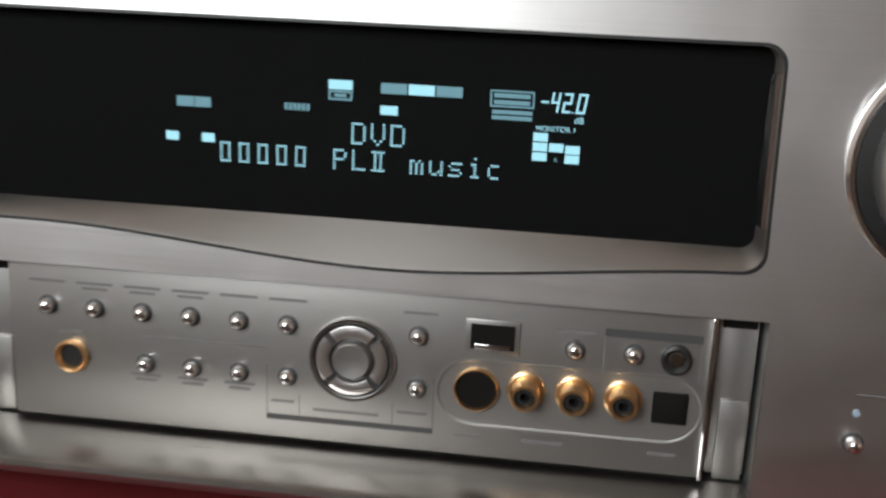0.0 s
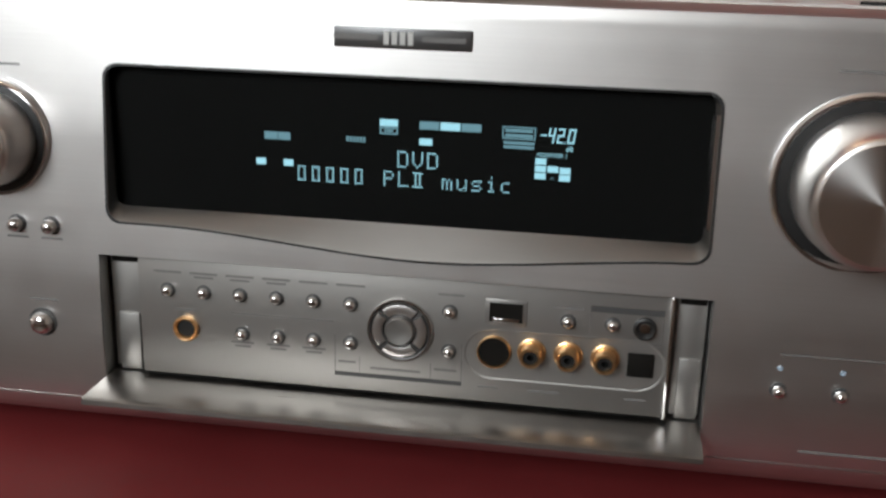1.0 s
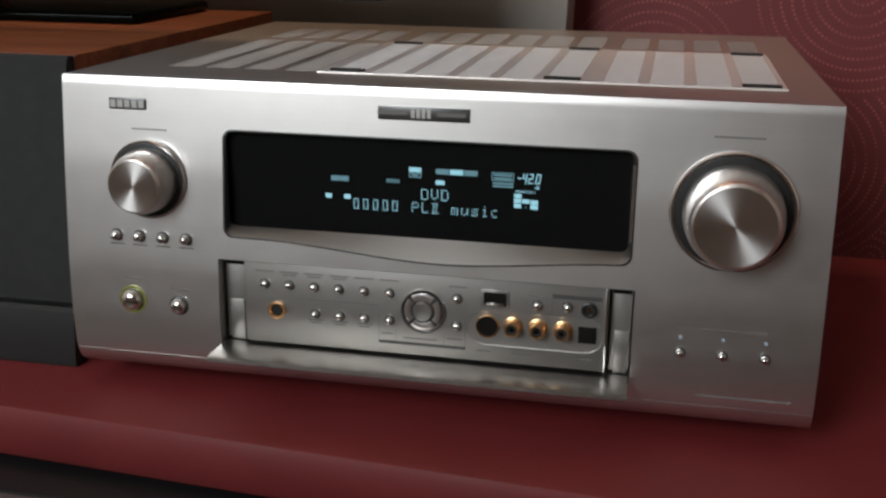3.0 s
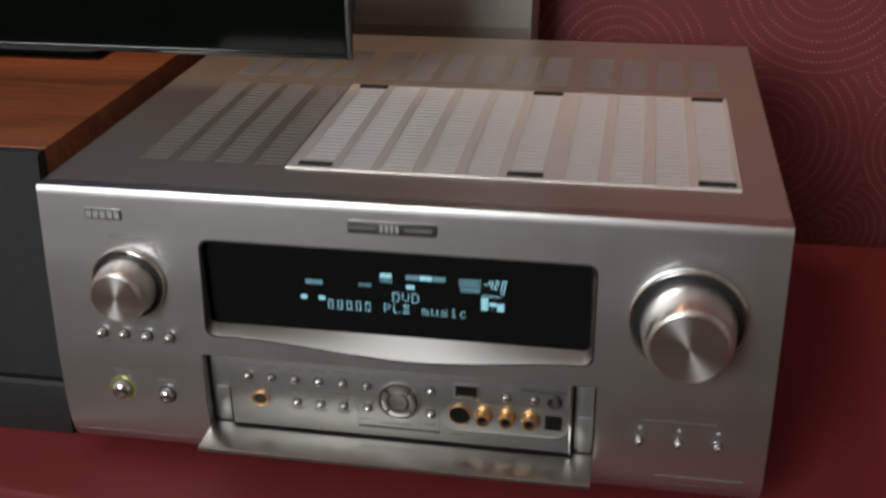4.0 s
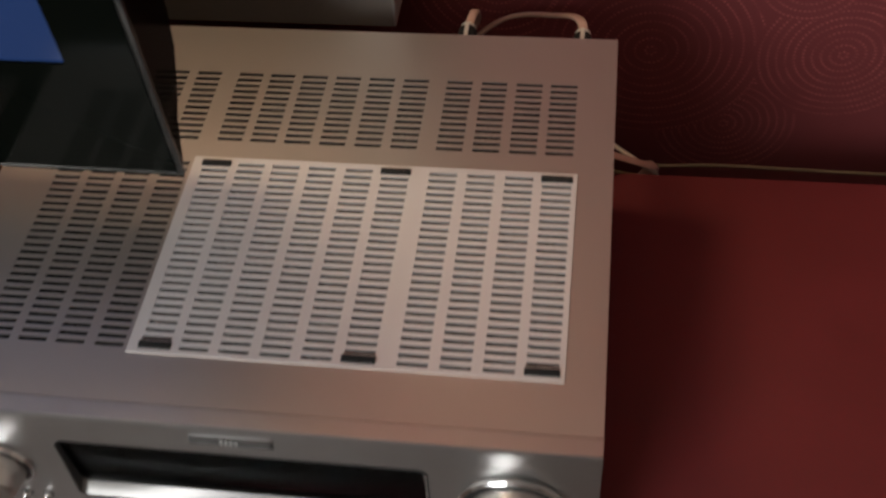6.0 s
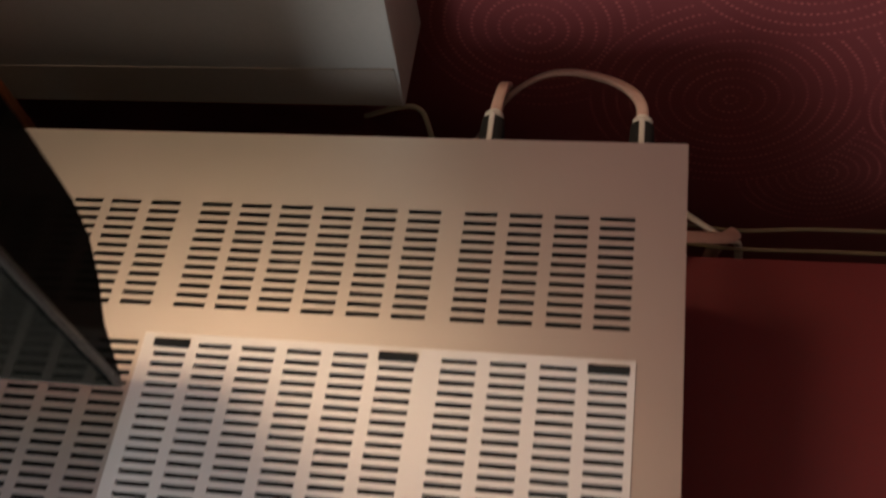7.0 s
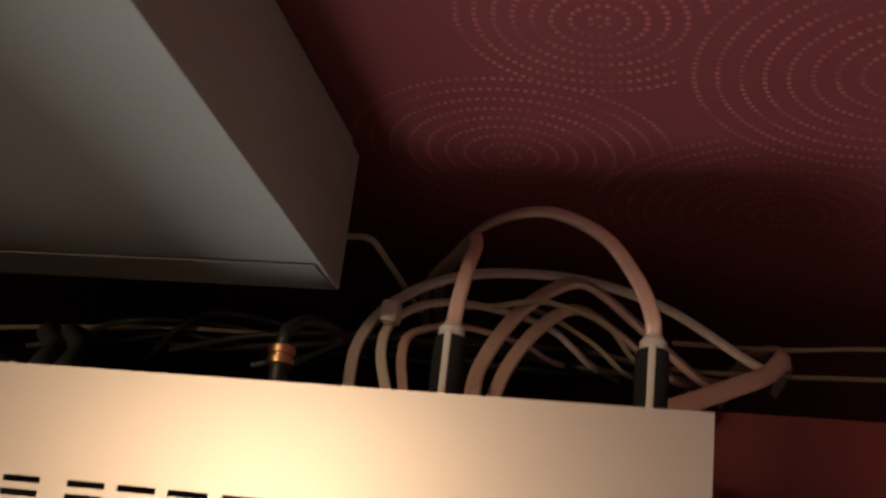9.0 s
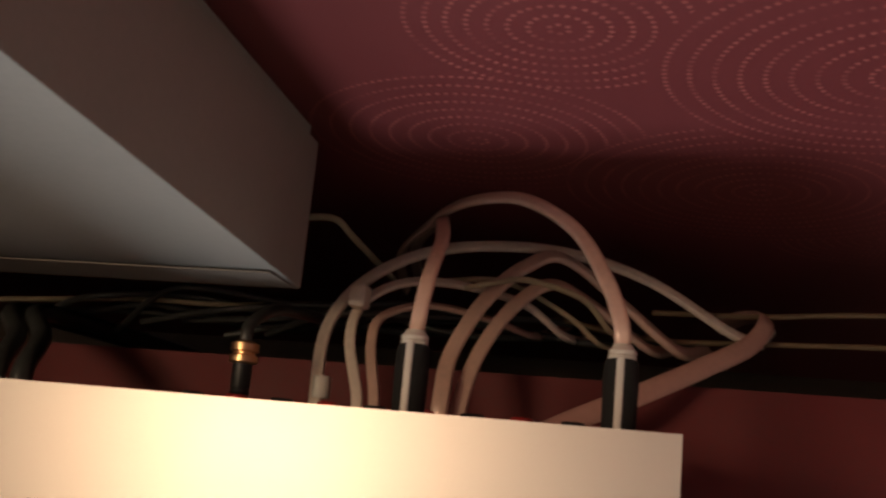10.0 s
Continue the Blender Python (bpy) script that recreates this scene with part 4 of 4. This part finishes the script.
plain_cable("speaker_cable", "clear pink twin cable in a low loop", [(0.0930, 0.3490, 0.0620), (0.0930, 0.3720, 0.0600), (0.0930, 0.3970, 0.0440), (0.1060, 0.4290, 0.0290), (0.1250, 0.4530, 0.0130), (0.1450, 0.4620, -0.0020), (0.1790, 0.4400, -0.0170), (0.2130, 0.4160, -0.0330), (0.23, 0.428, -0.1), (0.23, 0.438, -0.2)], 0.0036, JACKET, 1.3, True)
plain_cable("speaker_cable", "clear pink twin cable in a low loop", [(0.1030, 0.3490, 0.0520), (0.1010, 0.3670, 0.0500), (0.1060, 0.3990, 0.0330), (0.1210, 0.4290, 0.0170), (0.1400, 0.4460, 0.0000), (0.1640, 0.4370, -0.0160), (0.1960, 0.4160, -0.0330), (0.21, 0.428, -0.1), (0.21, 0.438, -0.2)], 0.0034, JACKET, 1.3, True)
plain_cable("speaker_cable", "thin clear cable with a sleeve tag", [(0.0510, 0.3490, 0.0720), (0.0500, 0.3670, 0.0700), (0.0390, 0.3980, 0.0580), (0.0400, 0.4210, 0.0440), (0.0600, 0.4360, 0.0320), (0.0900, 0.4390, 0.0170), (0.1250, 0.4320, 0.0040), (0.1470, 0.4190, -0.0240), (0.16, 0.428, -0.1)], 0.0026, JACKET_PALE, 1.2, True)
plain_cable("speaker_cable", "thin clear cable with a sleeve tag", [(0.0600, 0.3490, 0.0680), (0.0580, 0.3680, 0.0660), (0.0500, 0.3980, 0.0540), (0.0520, 0.4150, 0.0410), (0.0740, 0.4250, 0.0240), (0.1080, 0.4210, 0.0080), (0.1270, 0.4200, -0.0330), (0.14, 0.438, -0.1)], 0.0025, JACKET, 1.2, True)
tagged(finish(lathe([(0.0042, 0), (0.0050, 0.001), (0.0050, 0.011), (0.0042, 0.012)], (0.0264, 0.3650, 0.0596), "y", 16), "cable_sleeve", WHITE_TAG), "white sleeve on a speaker cable", "sleeve")
tagged(finish(box(0.0355, 0.0455, 0.416, 0.429, 0.0470, 0.0600, 0.002), "cable_tag", JACKET_PALE), "clear plastic tag clipped round two cables", "tag")
plain_cable("flat_cable", "flat pink ribbon cable bent at the shelf corner", [(0.1370, 0.3490, 0.0620), (0.1580, 0.3630, 0.0500), (0.1960, 0.3850, 0.0200), (0.2290, 0.4060, -0.0120), (0.2540, 0.4240, -0.0400), (0.264, 0.443, -0.062), (0.25, 0.45, -0.1), (0.24, 0.458, -0.2)], 0.0021, FLAT_PINK, 2.8)
plain_cable("cream_cable", "thin cream cable arching over the loops", [(0.0950, 0.4340, 0.0360), (0.1120, 0.4390, 0.0320), (0.1270, 0.4450, 0.0130), (0.1570, 0.4390, -0.0050), (0.1740, 0.4230, -0.0240), (0.186, 0.428, -0.06), (0.19, 0.438, -0.15)], 0.0018, CABLE_CREAM)
plain_cable("cream_cable", "thin pale cable crossing behind the loops", [(0.0690, 0.4450, -0.0050), (0.1090, 0.4470, -0.0050), (0.1470, 0.4310, -0.0160), (0.1680, 0.4160, -0.0290), (0.18, 0.428, -0.1)], 0.0016, CABLE_CREAM)
plain_cable("cream_cable", "thin tan cable along the back of the shelf", [(0.1370, 0.4330, -0.0420), (0.1950, 0.4240, -0.0440), (0.263, 0.428, -0.062), (0.331, 0.431, -0.066), (0.45, 0.434, -0.07), (0.8, 0.44, -0.07)], 0.0017, CABLE_TAN)
plain_cable("cream_cable", "thin tan cable along the wall behind the shelf", [(0.1960, 0.4400, -0.0420), (0.262, 0.445, -0.062), (0.331, 0.45, -0.064), (0.5, 0.454, -0.07), (0.8, 0.458, -0.07)], 0.0017, CABLE_TAN)
plain_cable("cream_cable", "thin cream cable under the wall box", [(-0.4680, 0.4180, -0.0240), (-0.3190, 0.4160, -0.0240), (-0.2220, 0.4210, -0.0240), (-0.1310, 0.4260, -0.0240), (-0.0720, 0.4260, -0.0250), (-0.02, 0.436, -0.06), (0.01, 0.448, -0.14)], 0.0017, CABLE_CREAM)
plain_cable("cream_cable", "short cream cable hanging beside the wall box", [(-0.0190, 0.4640, 0.0500), (0.0090, 0.4650, 0.0600), (0.0240, 0.4640, 0.0600), (0.0310, 0.4570, 0.0450), (0.0330, 0.4510, -0.0420)], 0.0020, CABLE_CREAM)
random.seed(4)
for k in range(9):
    x = -0.24 + 0.027 * k
    plain_cable("black_cable", "thin black cable tangled behind the shelf", [(x, 0.408 + 0.004 * (k % 3), -0.03 - 0.006 * (k % 4)), (x + 0.06, 0.420 + random.uniform(-0.005, 0.012), -0.025 + random.uniform(-0.02, 0.03)), (x + 0.12, 0.424 + random.uniform(-0.01, 0.01), -0.045 + random.uniform(-0.02, 0.03)), (x + 0.19, 0.423 + random.uniform(-0.008, 0.01), -0.04), (x + 0.25, 0.43, -0.10)], 0.0022, CABLE_BLACK)
for k, x in enumerate((-0.143, -0.127)):
    plain_cable("black_cable", "thick black cable leaving the rear of the receiver", [(x, 0.347, 0.100), (x, 0.366, 0.099), (x - 0.014, 0.386, 0.066), (x - 0.044, 0.405, 0.028), (x - 0.056, 0.411, -0.06), (x - 0.056, 0.412, -0.3)], 0.0058, CABLE_BLACK)


def coax():
    t = thing("coaxial_plug", (0.0, 0.346, 0.107), "black barrelled plug with a gold collar and black cable", "plug")
    part("barrel", lathe([(0.0048, -0.006), (0.0050, 0.004), (0.0044, 0.005), (0.0050, 0.006), (0.0044, 0.008), (0.0050, 0.009), (0.0044, 0.011), (0.0050, 0.012), (0.0050, 0.024), (0.003, 0.025)], (0.0, 0.3520, 0.107), "y", 22), BLACK, t)
    part("gold_collar", lathe([(0.0050, 0), (0.0072, 0.0008), (0.0072, 0.0038), (0.0058, 0.0046), (0.0058, 0.0056), (0.0072, 0.0064), (0.0072, 0.0100), (0.0040, 0.0115), (0, 0.0115)], (0.0, 0.3755, 0.107), "y", 22), GOLD, t, "ribbed gold collar")
    part("cable_jacket", tube([(0.0, 0.385, 0.107), (0.0, 0.396, 0.104), (0.004, 0.408, 0.080), (0.008, 0.413, 0.03), (0.006, 0.42, -0.06)], 0.0032), CABLE_BLACK, t)
    own(t)


coax()
tagged(finish(lathe([(0.003, 0), (0.003, 0.013), (0.0018, 0.015), (0, 0.015)], (-0.130, 0.346, 0.140), "y", 14), "terminal_screw", GOLD), "small gold earth terminal on the rear panel", "terminal")
